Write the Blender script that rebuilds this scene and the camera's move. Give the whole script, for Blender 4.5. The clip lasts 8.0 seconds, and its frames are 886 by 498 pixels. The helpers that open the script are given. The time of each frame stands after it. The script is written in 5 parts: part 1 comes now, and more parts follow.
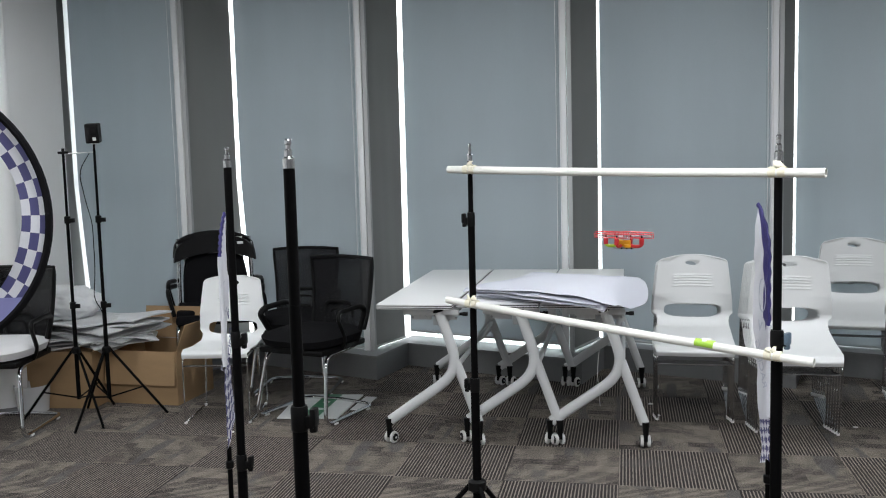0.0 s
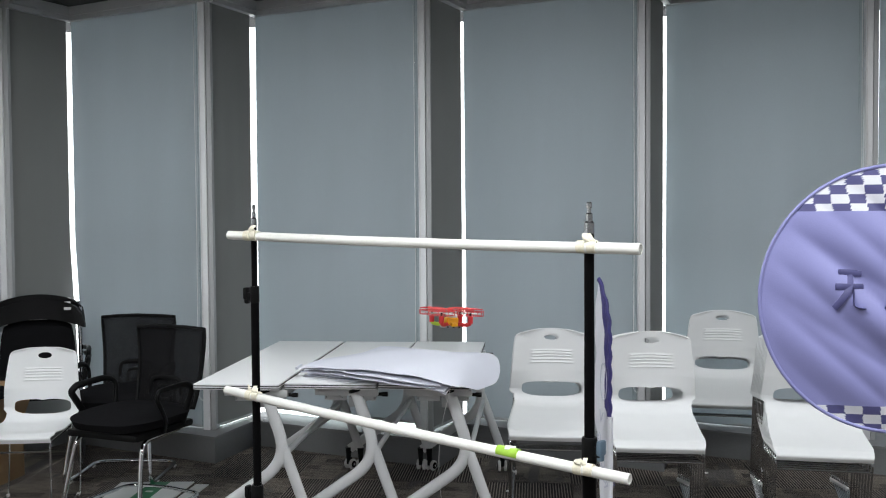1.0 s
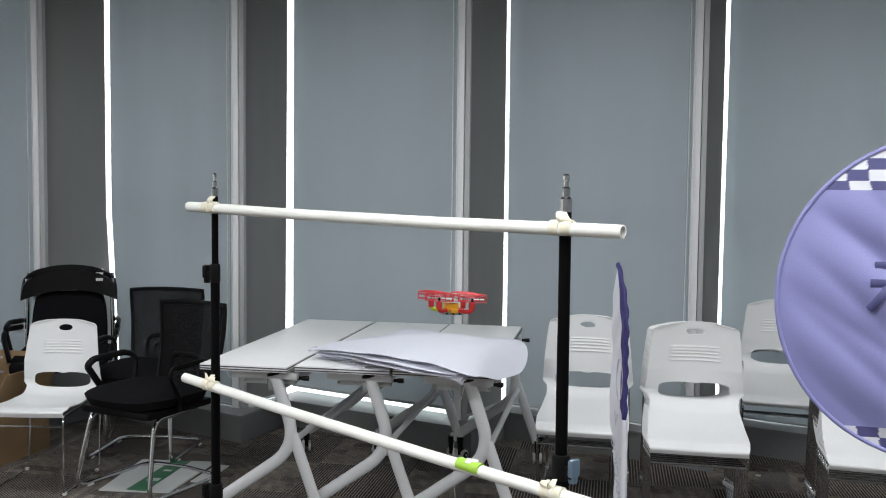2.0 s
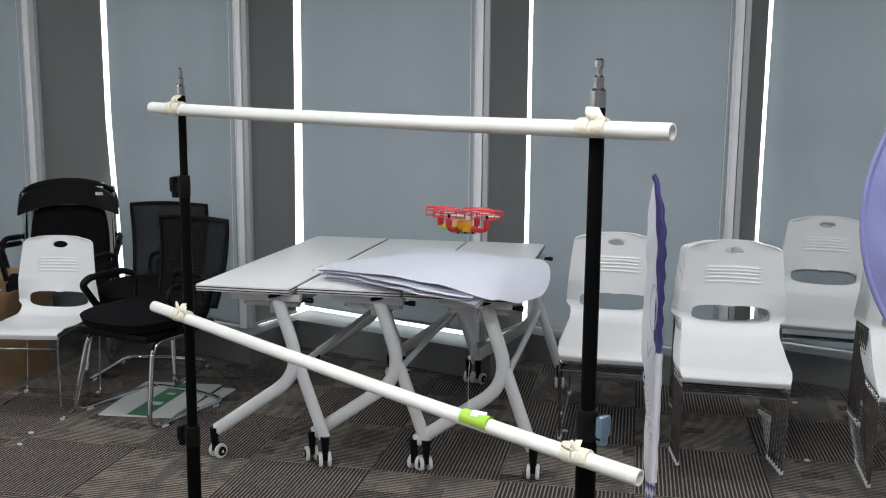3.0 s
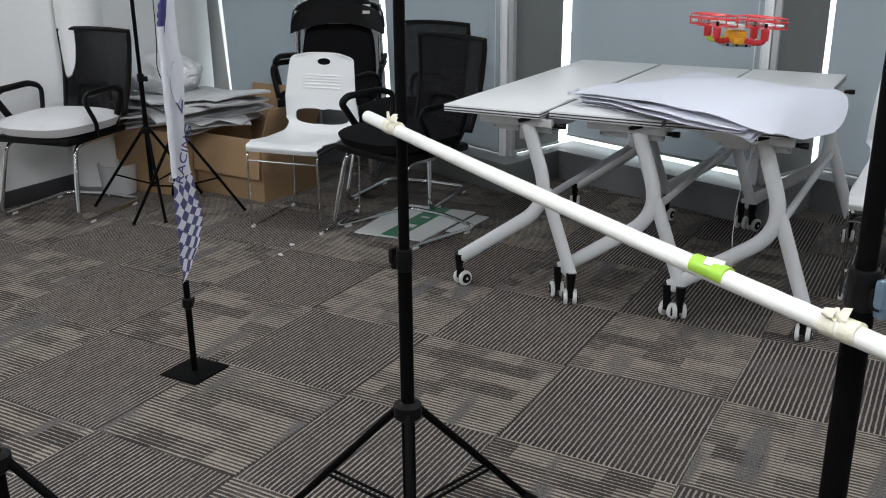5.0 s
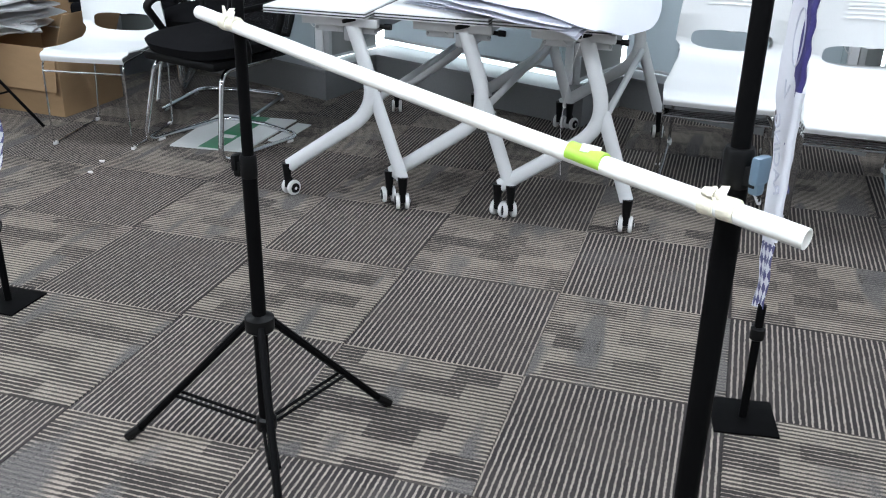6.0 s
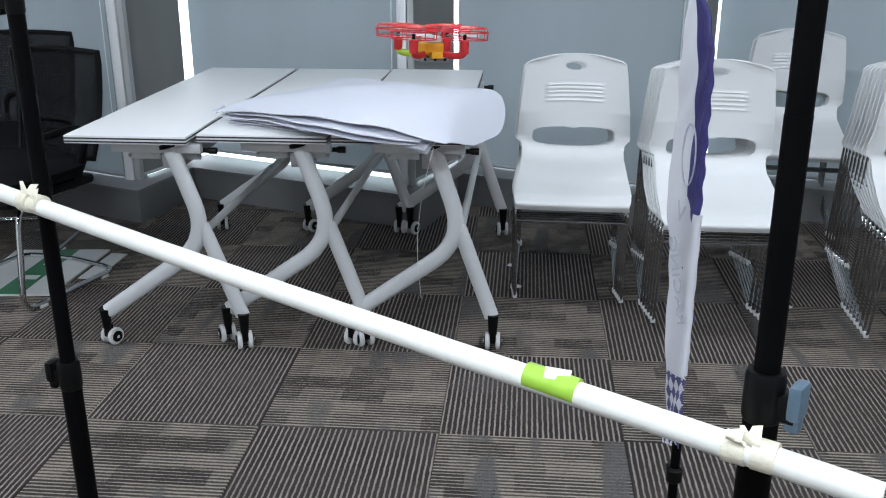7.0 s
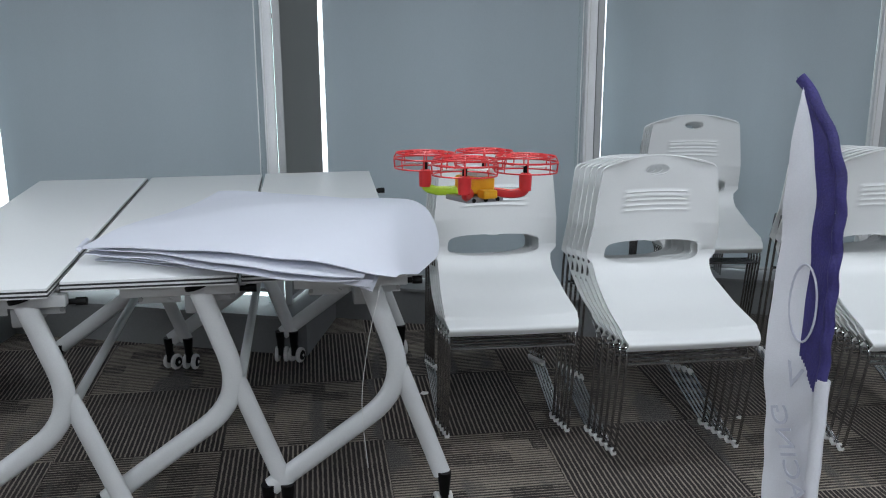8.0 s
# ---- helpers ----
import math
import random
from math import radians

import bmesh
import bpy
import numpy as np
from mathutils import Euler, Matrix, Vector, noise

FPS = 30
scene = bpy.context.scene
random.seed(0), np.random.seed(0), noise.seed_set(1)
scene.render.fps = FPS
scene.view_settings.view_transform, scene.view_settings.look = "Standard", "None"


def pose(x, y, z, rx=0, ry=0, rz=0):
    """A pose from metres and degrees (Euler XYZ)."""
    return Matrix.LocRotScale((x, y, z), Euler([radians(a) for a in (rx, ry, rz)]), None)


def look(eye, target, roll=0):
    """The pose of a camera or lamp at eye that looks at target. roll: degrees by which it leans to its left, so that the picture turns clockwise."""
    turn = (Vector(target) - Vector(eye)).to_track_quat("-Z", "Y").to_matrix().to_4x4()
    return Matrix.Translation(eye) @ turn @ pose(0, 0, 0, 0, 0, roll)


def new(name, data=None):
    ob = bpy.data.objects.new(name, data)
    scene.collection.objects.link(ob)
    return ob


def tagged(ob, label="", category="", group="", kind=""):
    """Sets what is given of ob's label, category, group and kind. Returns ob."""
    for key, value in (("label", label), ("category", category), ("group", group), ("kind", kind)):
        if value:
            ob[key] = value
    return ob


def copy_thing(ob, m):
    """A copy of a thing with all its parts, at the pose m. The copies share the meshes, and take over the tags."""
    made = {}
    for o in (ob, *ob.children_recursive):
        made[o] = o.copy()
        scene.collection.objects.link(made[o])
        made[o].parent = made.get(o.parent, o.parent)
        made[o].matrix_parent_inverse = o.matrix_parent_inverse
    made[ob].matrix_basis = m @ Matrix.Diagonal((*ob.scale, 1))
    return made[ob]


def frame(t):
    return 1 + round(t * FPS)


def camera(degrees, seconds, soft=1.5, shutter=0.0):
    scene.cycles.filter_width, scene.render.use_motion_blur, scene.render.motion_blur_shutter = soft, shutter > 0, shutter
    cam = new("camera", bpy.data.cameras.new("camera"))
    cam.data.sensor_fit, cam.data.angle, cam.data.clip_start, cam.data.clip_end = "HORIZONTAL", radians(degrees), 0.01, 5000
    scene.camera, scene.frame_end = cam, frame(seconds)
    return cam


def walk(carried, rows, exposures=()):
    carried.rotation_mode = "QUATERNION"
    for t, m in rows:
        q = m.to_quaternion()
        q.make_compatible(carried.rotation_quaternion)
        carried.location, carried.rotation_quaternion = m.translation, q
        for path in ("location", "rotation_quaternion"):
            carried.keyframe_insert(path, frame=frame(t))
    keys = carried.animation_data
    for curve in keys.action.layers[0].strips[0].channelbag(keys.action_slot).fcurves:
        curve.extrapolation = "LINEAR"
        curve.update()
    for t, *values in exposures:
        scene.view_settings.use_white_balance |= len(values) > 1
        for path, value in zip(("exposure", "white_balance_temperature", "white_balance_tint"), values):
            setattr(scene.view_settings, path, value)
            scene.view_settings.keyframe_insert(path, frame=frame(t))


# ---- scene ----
cam = camera(50.9, 8.0, soft=1.1)
PATH = [
    (0, (0.041, -3.963, 1.427), (-0.346, -2.011, 1.231), -1.5),
    (0.5, (0.234, -3.77, 1.433), (-0.018, -1.79, 1.309), -1.0),
    (1, (0.296, -3.474, 1.434), (0.105, -1.484, 1.364), -0.4),
    (1.2, (0.341, -3.397, 1.430), (0.115, -1.41, 1.394), -0.4),
    (2.3, (0.513, -3.057, 1.423), (0.137, -1.101, 1.242), 0.8),
    (2.5, (0.513, -2.997, 1.413), (0.134, -1.046, 1.189), 0.7),
    (3, (0.472, -2.815, 1.396), (0.067, -0.88, 1.093), 0.5),
    (3.5, (0.477, -2.687, 1.377), (-0.064, -0.798, 1.007), 0.0),
    (4, (0.543, -2.584, 1.369), (-0.234, -0.78, 0.99), -0.0),
    (4.5, (0.549, -2.524, 1.364), (-0.393, -0.815, 0.924), 0.2),
    (4.7, (0.523, -2.526, 1.343), (-0.444, -0.854, 0.824), -0.1),
    (5.8, (0.405, -2.535, 1.256), (-0.219, -0.825, 0.429), 1.3),
    (6, (0.388, -2.528, 1.272), (-0.14, -0.781, 0.454), 1.2),
    (6.5, (0.318, -2.432, 1.281), (-0.015, -0.617, 0.511), 0.4),
    (7, (0.211, -2.223, 1.315), (0.043, -0.343, 0.654), -0.1),
    (7.2, (0.134, -2.13, 1.331), (0.044, -0.227, 0.725), -0.2),
    (7.5, (0.006, -1.952, 1.357), (0.051, -0.029, 0.811), -0.8),
    (8, (-0.19, -1.692, 1.332), (0.081, 0.223, 0.822), -0.2),
]
walk(cam, [(t, look(eye, target, roll)) for t, eye, target, roll in PATH],
     exposures=[(0.0, 0.0, 6500, 10), (1.2, -0.05, 6500, 10), (2.5, -0.12, 6600, 11), (3.5, -0.18, 6450, 11), (4.5, -0.18, 6500, 12), (4.9, -0.12, 6450, 11), (5.8, 0.62, 6050, 9), (6.1, 0.60, 6020, 9),
                (6.5, 0.45, 6050, 9), (7.0, 0.04, 6000, 9), (7.5, -0.16, 6150, 9), (8.0, -0.25, 6150, 9)])

# ---------------------------------------------------------------- world and lights
world = bpy.data.worlds.new("world")
scene.world = world
world.use_nodes = True
_wn = world.node_tree.nodes
_sky = _wn.new("ShaderNodeTexSky")
_sky.sky_type = 'NISHITA'
_sky.sun_disc = False
_sky.sun_elevation = radians(40)
_sky.sun_rotation = radians(0)
world.node_tree.links.new(_sky.outputs[0], _wn["Background"].inputs[0])
_wn["Background"].inputs[1].default_value = 0.12


def area(name, x, y, z, sx, sy, watts, color):
    d = bpy.data.lights.new(name, 'AREA')
    d.shape, d.size, d.size_y, d.energy, d.color = 'RECTANGLE', sx, sy, watts, color
    ob = new(name, d)
    ob.matrix_world = pose(x, y, z)
    return ob


# rows of linear ceiling luminaires over the open floor
for lx in (-2.3, 0.2, 2.7):
    for ly, w in ((-4.7, 28), (-2.4, 50), (0.25, 23)):
        area("ceiling_lamp", lx, ly, 2.74, 1.3, 0.22, w, (0.95, 0.975, 1.0))


# ---------------------------------------------------------------- materials
def mat(name, color, rough=0.5, metal=0.0, vary=0.08, scale=6.0, fine=90.0, bump=0.0, coat=0.0, spec=0.5,
        grain=(1, 1, 1), random_tint=0.0):
    """Principled surface with broad and fine variation of colour, roughness and relief, in object space."""
    m = bpy.data.materials.new(name)
    m.use_nodes = True
    nt = m.node_tree
    b = nt.nodes["Principled BSDF"]
    tc = nt.nodes.new("ShaderNodeTexCoord")
    mp = nt.nodes.new("ShaderNodeMapping")
    mp.inputs["Scale"].default_value = grain
    nt.links.new(tc.outputs["Object"], mp.inputs[0])
    n1 = nt.nodes.new("ShaderNodeTexNoise")
    n1.inputs["Scale"].default_value = scale
    n1.inputs["Detail"].default_value = 4
    n2 = nt.nodes.new("ShaderNodeTexNoise")
    n2.inputs["Scale"].default_value = fine
    n2.inputs["Detail"].default_value = 3
    for n in (n1, n2):
        nt.links.new(mp.outputs[0], n.inputs["Vector"])
    add = nt.nodes.new("ShaderNodeMath")
    add.operation = 'ADD'
    nt.links.new(n1.outputs[0], add.inputs[0])
    nt.links.new(n2.outputs[0], add.inputs[1])
    rng = nt.nodes.new("ShaderNodeMapRange")
    rng.inputs["From Min"].default_value, rng.inputs["From Max"].default_value = 0.6, 1.4
    rng.inputs["To Min"].default_value, rng.inputs["To Max"].default_value = 1 - vary, 1 + vary
    nt.links.new(add.outputs[0], rng.inputs["Value"])
    mul = nt.nodes.new("ShaderNodeVectorMath")
    mul.operation = 'SCALE'
    mul.inputs[0].default_value = color
    nt.links.new(rng.outputs[0], mul.inputs["Scale"])
    out = mul.outputs[0]
    if random_tint:
        oi = nt.nodes.new("ShaderNodeObjectInfo")
        r2 = nt.nodes.new("ShaderNodeMapRange")
        r2.inputs["To Min"].default_value, r2.inputs["To Max"].default_value = 1 - random_tint, 1 + random_tint
        nt.links.new(oi.outputs["Random"], r2.inputs["Value"])
        m2 = nt.nodes.new("ShaderNodeVectorMath")
        m2.operation = 'SCALE'
        nt.links.new(out, m2.inputs[0])
        nt.links.new(r2.outputs[0], m2.inputs["Scale"])
        out = m2.outputs[0]
    nt.links.new(out, b.inputs["Base Color"])
    rr = nt.nodes.new("ShaderNodeMapRange")
    rr.inputs["From Min"].default_value, rr.inputs["From Max"].default_value = 0.3, 0.7
    rr.inputs["To Min"].default_value, rr.inputs["To Max"].default_value = max(0.02, rough - 0.06), min(1, rough + 0.06)
    nt.links.new(n1.outputs[0], rr.inputs["Value"])
    nt.links.new(rr.outputs[0], b.inputs["Roughness"])
    b.inputs["Metallic"].default_value = metal
    b.inputs["Coat Weight"].default_value = coat
    b.inputs["Specular IOR Level"].default_value = spec
    if bump:
        bp = nt.nodes.new("ShaderNodeBump")
        bp.inputs["Strength"].default_value = bump
        bp.inputs["Distance"].default_value = 0.002
        nt.links.new(add.outputs[0], bp.inputs["Height"])
        nt.links.new(bp.outputs[0], b.inputs["Normal"])
    return m


def blind_mat(name, color, through_color, share):
    """Woven roller-blind cloth that lets some daylight through."""
    m = mat(name, color, rough=0.85, vary=0.09, scale=2.2, fine=300, bump=0.15, spec=0.2, grain=(2.2, 2.2, 0.35))
    nt = m.node_tree
    tr = nt.nodes.new("ShaderNodeBsdfTranslucent")
    tr.inputs[0].default_value = (*through_color, 1)
    mix = nt.nodes.new("ShaderNodeMixShader")
    mix.inputs[0].default_value = share
    nt.links.new(nt.nodes["Principled BSDF"].outputs[0], mix.inputs[1])
    nt.links.new(tr.outputs[0], mix.inputs[2])
    nt.links.new(mix.outputs[0], nt.nodes["Material Output"].inputs[0])
    return m


def carpet_mat(name, striped):
    """Loop-pile carpet tile: pale ribs over dark pile, broken into planks."""
    m = bpy.data.materials.new(name)
    m.use_nodes = True
    nt = m.node_tree
    N, L = nt.nodes.new, nt.links.new
    b = nt.nodes["Principled BSDF"]
    tc = N("ShaderNodeTexCoord")
    oi = N("ShaderNodeObjectInfo")
    off = N("ShaderNodeVectorMath")
    off.operation = 'MULTIPLY_ADD'
    sc = N("ShaderNodeCombineXYZ")
    for i in range(3):
        L(oi.outputs["Random"], sc.inputs[i])
    off.inputs[1].default_value = (37.0, 53.0, 11.0)
    L(sc.outputs[0], off.inputs[0])
    L(tc.outputs["Object"], off.inputs[2])

    def noise(scale, vec, detail=2.0):
        n = N("ShaderNodeTexNoise")
        n.inputs["Scale"].default_value = scale
        n.inputs["Detail"].default_value = detail
        L(vec, n.inputs["Vector"])
        return n.outputs[0]

    def mapped(vec, scale):
        q = N("ShaderNodeMapping")
        q.inputs["Scale"].default_value = scale
        L(vec, q.inputs[0])
        return q.outputs[0]

    def math1(op, a, bb):
        q = N("ShaderNodeMath")
        q.operation = op
        for i, v in enumerate((a, bb)):
            if isinstance(v, (int, float)):
                q.inputs[i].default_value = v
            else:
                L(v, q.inputs[i])
        return q.outputs[0]

    def ramp(v, lo, hi):
        q = N("ShaderNodeMapRange")
        q.interpolation_type = 'SMOOTHSTEP'
        q.inputs["From Min"].default_value, q.inputs["From Max"].default_value = lo, hi
        L(v, q.inputs["Value"])
        return q.outputs[0]

    sep = N("ShaderNodeSeparateXYZ")
    L(tc.outputs["Object"], sep.inputs[0])
    # ribs run along local y
    RIBS = 2 * math.pi / (0.5 / 34)
    wave_x = math1('MULTIPLY', math1('SUBTRACT', noise(1.0, mapped(off.outputs[0], (70, 34, 1)), 2), 0.5), 0.0042)
    wob = noise(1.0, mapped(off.outputs[0], (40, 16, 1)), 3)
    tuft = noise(1.0, mapped(off.outputs[0], (420, 150, 1)), 2)
    uneven = math1('ADD', math1('MULTIPLY', math1('SUBTRACT', wob, 0.5), 0.8), math1('MULTIPLY', math1('SUBTRACT', tuft, 0.5), 1.6))
    wave = math1('ADD', math1('SINE', math1('MULTIPLY', math1('ADD', sep.outputs[0], wave_x), RIBS), 0.0), uneven)
    bk = N("ShaderNodeTexBrick")
    bk.offset, bk.squash = 0.37, 1.0
    bk.inputs["Scale"].default_value = 1.0
    bk.inputs["Mortar Size"].default_value = 0.0
    bk.inputs["Brick Width"].default_value = 0.125
    bk.inputs["Row Height"].default_value = 0.0741 if not striped else 0.25
    bk.inputs["Color1"].default_value = (0, 0, 0, 1)
    bk.inputs["Color2"].default_value = (1, 1, 1, 1)
    turn = N("ShaderNodeMapping")
    turn.inputs["Rotation"].default_value = (0, 0, radians(90))
    L(off.outputs[0], turn.inputs[0])
    L(turn.outputs[0], bk.inputs["Vector"])
    sp = N("ShaderNodeSeparateColor")
    L(bk.outputs["Color"], sp.inputs[0])
    patch = sp.outputs[0]
    if striped:
        ribs = ramp(wave, 0.10, 0.95)
    else:
        # each block carries wide pale ribs, thin ribs or nearly none
        ribs = ramp(math1('ADD', wave, math1('MULTIPLY', math1('SUBTRACT', patch, 0.36), 1.05)), 0.05, 0.95)
    pile = noise(260, tc.outputs["Object"], 3)
    blot = noise(3.0, off.outputs[0], 3)

    def blend(fac, a, bb):
        q = N("ShaderNodeMix")
        q.data_type = 'RGBA'
        for key, v in (("Factor", fac), ("A", a), ("B", bb)):
            if isinstance(v, (tuple, float, int)):
                q.inputs[key].default_value = v
            else:
                L(v, q.inputs[key])
        return q.outputs["Result"]
    if striped:
        dark = blend(patch, (0.037, 0.033, 0.033, 1), (0.052, 0.046, 0.044, 1))
        light = blend(patch, (0.355, 0.312, 0.272, 1), (0.290, 0.253, 0.220, 1))
        base = blend(ribs, dark, light)
        grey = (0.125, 0.116, 0.114, 1)
        k = math1('MULTIPLY', ramp(blot, 0.60, 0.72), 0.30)
    else:
        dark = blend(patch, (0.040, 0.036, 0.035, 1), (0.085, 0.075, 0.066, 1))
        light = blend(patch, (0.375, 0.328, 0.280, 1), (0.335, 0.293, 0.248, 1))
        base = blend(ribs, dark, light)
        speck = noise(420, off.outputs[0], 2)
        grey = blend(ramp(speck, 0.36, 0.64), (0.048, 0.047, 0.048, 1), (0.180, 0.172, 0.165, 1))
        # plain speckled bands across the ribs
        band = noise(1.0, mapped(off.outputs[0], (1.6, 9.0, 1)), 1)
        k = math1('MULTIPLY', ramp(math1('ADD', band, math1('MULTIPLY', math1('SUBTRACT', patch, 0.5), 0.10)), 0.575, 0.66), 0.85)
    final = blend(k, base, grey)
    val = N("ShaderNodeVectorMath")
    val.operation = 'SCALE'
    L(final, val.inputs[0])
    rr = N("ShaderNodeMapRange")
    rr.inputs["From Min"].default_value, rr.inputs["From Max"].default_value = 0.3, 0.7
    rr.inputs["To Min"].default_value, rr.inputs["To Max"].default_value = 0.72, 1.16
    L(pile, rr.inputs["Value"])
    L(rr.outputs[0], val.inputs["Scale"])
    L(val.outputs[0], b.inputs["Base Color"])
    b.inputs["Roughness"].default_value = 0.95
    b.inputs["Specular IOR Level"].default_value = 0.15
    bp = N("ShaderNodeBump")
    bp.inputs["Strength"].default_value = 0.6
    bp.inputs["Distance"].default_value = 0.003
    L(math1('ADD', ribs, pile), bp.inputs["Height"])
    L(bp.outputs[0], b.inputs["Normal"])
    return m


def glow_mat(name, color, strength):
    m = bpy.data.materials.new(name)
    m.use_nodes = True
    nt = m.node_tree
    e = nt.nodes.new("ShaderNodeEmission")
    e.inputs[0].default_value = (*color, 1)
    e.inputs[1].default_value = strength
    nt.links.new(e.outputs[0], nt.nodes["Material Output"].inputs[0])
    return m


def clear_mat(name, color=(1, 1, 1), rough=0.02, share=0.85):
    """Clear sheet: mostly see-through with a glossy face."""
    m = bpy.data.materials.new(name)
    m.use_nodes = True
    nt = m.node_tree
    t = nt.nodes.new("ShaderNodeBsdfTransparent")
    t.inputs[0].default_value = (*color, 1)
    b = nt.nodes["Principled BSDF"]
    b.inputs["Base Color"].default_value = (*color, 1)
    b.inputs["Roughness"].default_value = rough
    mix = nt.nodes.new("ShaderNodeMixShader")
    mix.inputs[0].default_value = share
    nt.links.new(b.outputs[0], mix.inputs[1])
    nt.links.new(t.outputs[0], mix.inputs[2])
    nt.links.new(mix.outputs[0], nt.nodes["Material Output"].inputs[0])
    return m


def net_mat(name, color, share):
    """Open-weave mesh cloth: dark threads with fine holes between."""
    m = mat(name, color, rough=0.8, vary=0.2, scale=8, fine=300, spec=0.2)
    nt = m.node_tree
    tc = nt.nodes.new("ShaderNodeTexCoord")
    v = nt.nodes.new("ShaderNodeTexVoronoi")
    v.inputs["Scale"].default_value = 330
    nt.links.new(tc.outputs["Object"], v.inputs["Vector"])
    r = nt.nodes.new("ShaderNodeMapRange")
    r.inputs["From Min"].default_value, r.inputs["From Max"].default_value = 0.2, 0.5
    r.inputs["To Min"].default_value, r.inputs["To Max"].default_value = share * 1.6, share * 0.4
    nt.links.new(v.outputs["Distance"], r.inputs["Value"])
    t = nt.nodes.new("ShaderNodeBsdfTransparent")
    mix = nt.nodes.new("ShaderNodeMixShader")
    nt.links.new(r.outputs[0], mix.inputs[0])
    nt.links.new(nt.nodes["Principled BSDF"].outputs[0], mix.inputs[1])
    nt.links.new(t.outputs[0], mix.inputs[2])
    nt.links.new(mix.outputs[0], nt.nodes["Material Output"].inputs[0])
    return m


WALL = mat("white_wall_paint", (0.83, 0.835, 0.83), 0.7, vary=0.05, scale=1.2, fine=160, bump=0.15)
# for the walls out of view; grey is chosen to reduce bounced fill light
REARWALL = mat("unseen_wall_grey", (0.30, 0.30, 0.30), 0.7, vary=0.06, scale=1.2, fine=160, bump=0.15)
CEIL = mat("black_ceiling_paint", (0.014, 0.014, 0.015), 0.8, vary=0.25, scale=1.5, fine=60, bump=0.2)
PLINTH = mat("grey_plinth_paint", (0.20, 0.205, 0.21), 0.6, vary=0.1, scale=3, fine=120, bump=0.2)
LEDGE = mat("pale_ledge_paint", (0.22, 0.225, 0.23), 0.5, vary=0.08, scale=4, fine=140, bump=0.1)
ALU = mat("pale_aluminium_frame", (0.80, 0.81, 0.82), 0.45, metal=0.0, vary=0.06, scale=5, fine=200)
GREYTRIM = mat("grey_trim_paint", (0.44, 0.45, 0.455), 0.5, vary=0.06, scale=4, fine=150)
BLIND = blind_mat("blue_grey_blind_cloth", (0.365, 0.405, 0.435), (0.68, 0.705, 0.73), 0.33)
# narrow returns catch less light: that shade is put into the cloth colour
BLIND_N = blind_mat("shaded_grey_blind_cloth", (0.23, 0.232, 0.228), (0.56, 0.56, 0.55), 0.22)
GLASS = clear_mat("window_glass", (0.92, 0.96, 0.95), 0.01, 0.9)
DAY = glow_mat("bright_day", (0.93, 0.97, 1.0), 3.4)
DARKBASE = mat("dark_baseboard", (0.05, 0.05, 0.052), 0.5, vary=0.15, scale=6, fine=100)
CARPET_A = carpet_mat("ribbed_carpet", True)
CARPET_B = carpet_mat("patched_carpet", False)
UNDER = mat("carpet_backing", (0.04, 0.038, 0.035), 0.95)
WHITE_LAM = mat("white_laminate", (0.82, 0.83, 0.83), 0.42, vary=0.02, scale=4, fine=200, spec=0.3)
EDGE_BLK = mat("black_edge_band", (0.03, 0.03, 0.032), 0.45)
WHITE_STEEL = mat("white_powder_steel", (0.66, 0.675, 0.68), 0.42, vary=0.05, scale=7, fine=260, bump=0.1)
GREY_STEEL = mat("grey_steel", (0.42, 0.43, 0.44), 0.38, metal=0.6, vary=0.08, scale=9, fine=200)
BLK_PLASTIC = mat("black_plastic", (0.004, 0.004, 0.0042), 0.42, vary=0.2, scale=9, fine=220, bump=0.1, spec=0.16)
BLK_GLOSS = mat("glossy_black_plastic", (0.006, 0.006, 0.0065), 0.20, vary=0.1, spec=0.3)
BLK_METAL = mat("black_painted_tube", (0.0022, 0.0022, 0.0024), 0.55, spec=0.06, vary=0.2, scale=12, fine=240, bump=0.08)
CHROME = mat("chrome", (0.72, 0.73, 0.74), 0.10, metal=1.0, vary=0.05, scale=12)
DARKCHROME = mat("dark_chrome", (0.42, 0.42, 0.425), 0.16, metal=1.0, vary=0.1, scale=12)
SILVER = mat("bare_aluminium", (0.58, 0.59, 0.60), 0.25, metal=1.0, vary=0.06, scale=30)
PVC = mat("white_pvc_pipe", (0.80, 0.80, 0.755), 0.34, vary=0.04, scale=9, fine=120, bump=0.05)
TAPE = mat("cream_masking_tape", (0.76, 0.72, 0.58), 0.6, vary=0.1, scale=40, fine=200, bump=0.5)
LIME = mat("lime_tape", (0.36, 0.62, 0.06), 0.4, vary=0.06, scale=30)
WHITE_TAPE = mat("white_tape", (0.8, 0.8, 0.76), 0.4)
SHELL = mat("white_chair_plastic", (0.80, 0.815, 0.815), 0.38, vary=0.025, scale=5, fine=300, bump=0.06)
FOOT = mat("white_foot_cap", (0.72, 0.72, 0.71), 0.5, vary=0.1, scale=30)
BLK_CLOTH = mat("black_seat_cloth", (0.008, 0.008, 0.009), 0.95, vary=0.25, scale=20, fine=500, bump=0.5, spec=0.08)
WHT_CLOTH = mat("pale_seat_cover", (0.66, 0.66, 0.67), 0.9, vary=0.06, scale=14, fine=400, bump=0.4)
NET = net_mat("black_mesh_cloth", (0.008, 0.008, 0.009), 0.40)
SHEET = mat("white_banner_cloth", (0.72, 0.74, 0.82), 0.62, vary=0.03, scale=7, fine=380, bump=0.25)
CARD = mat("brown_cardboard", (0.36, 0.235, 0.125), 0.85, vary=0.12, scale=6, fine=130, bump=0.25, grain=(1, 1, 4))
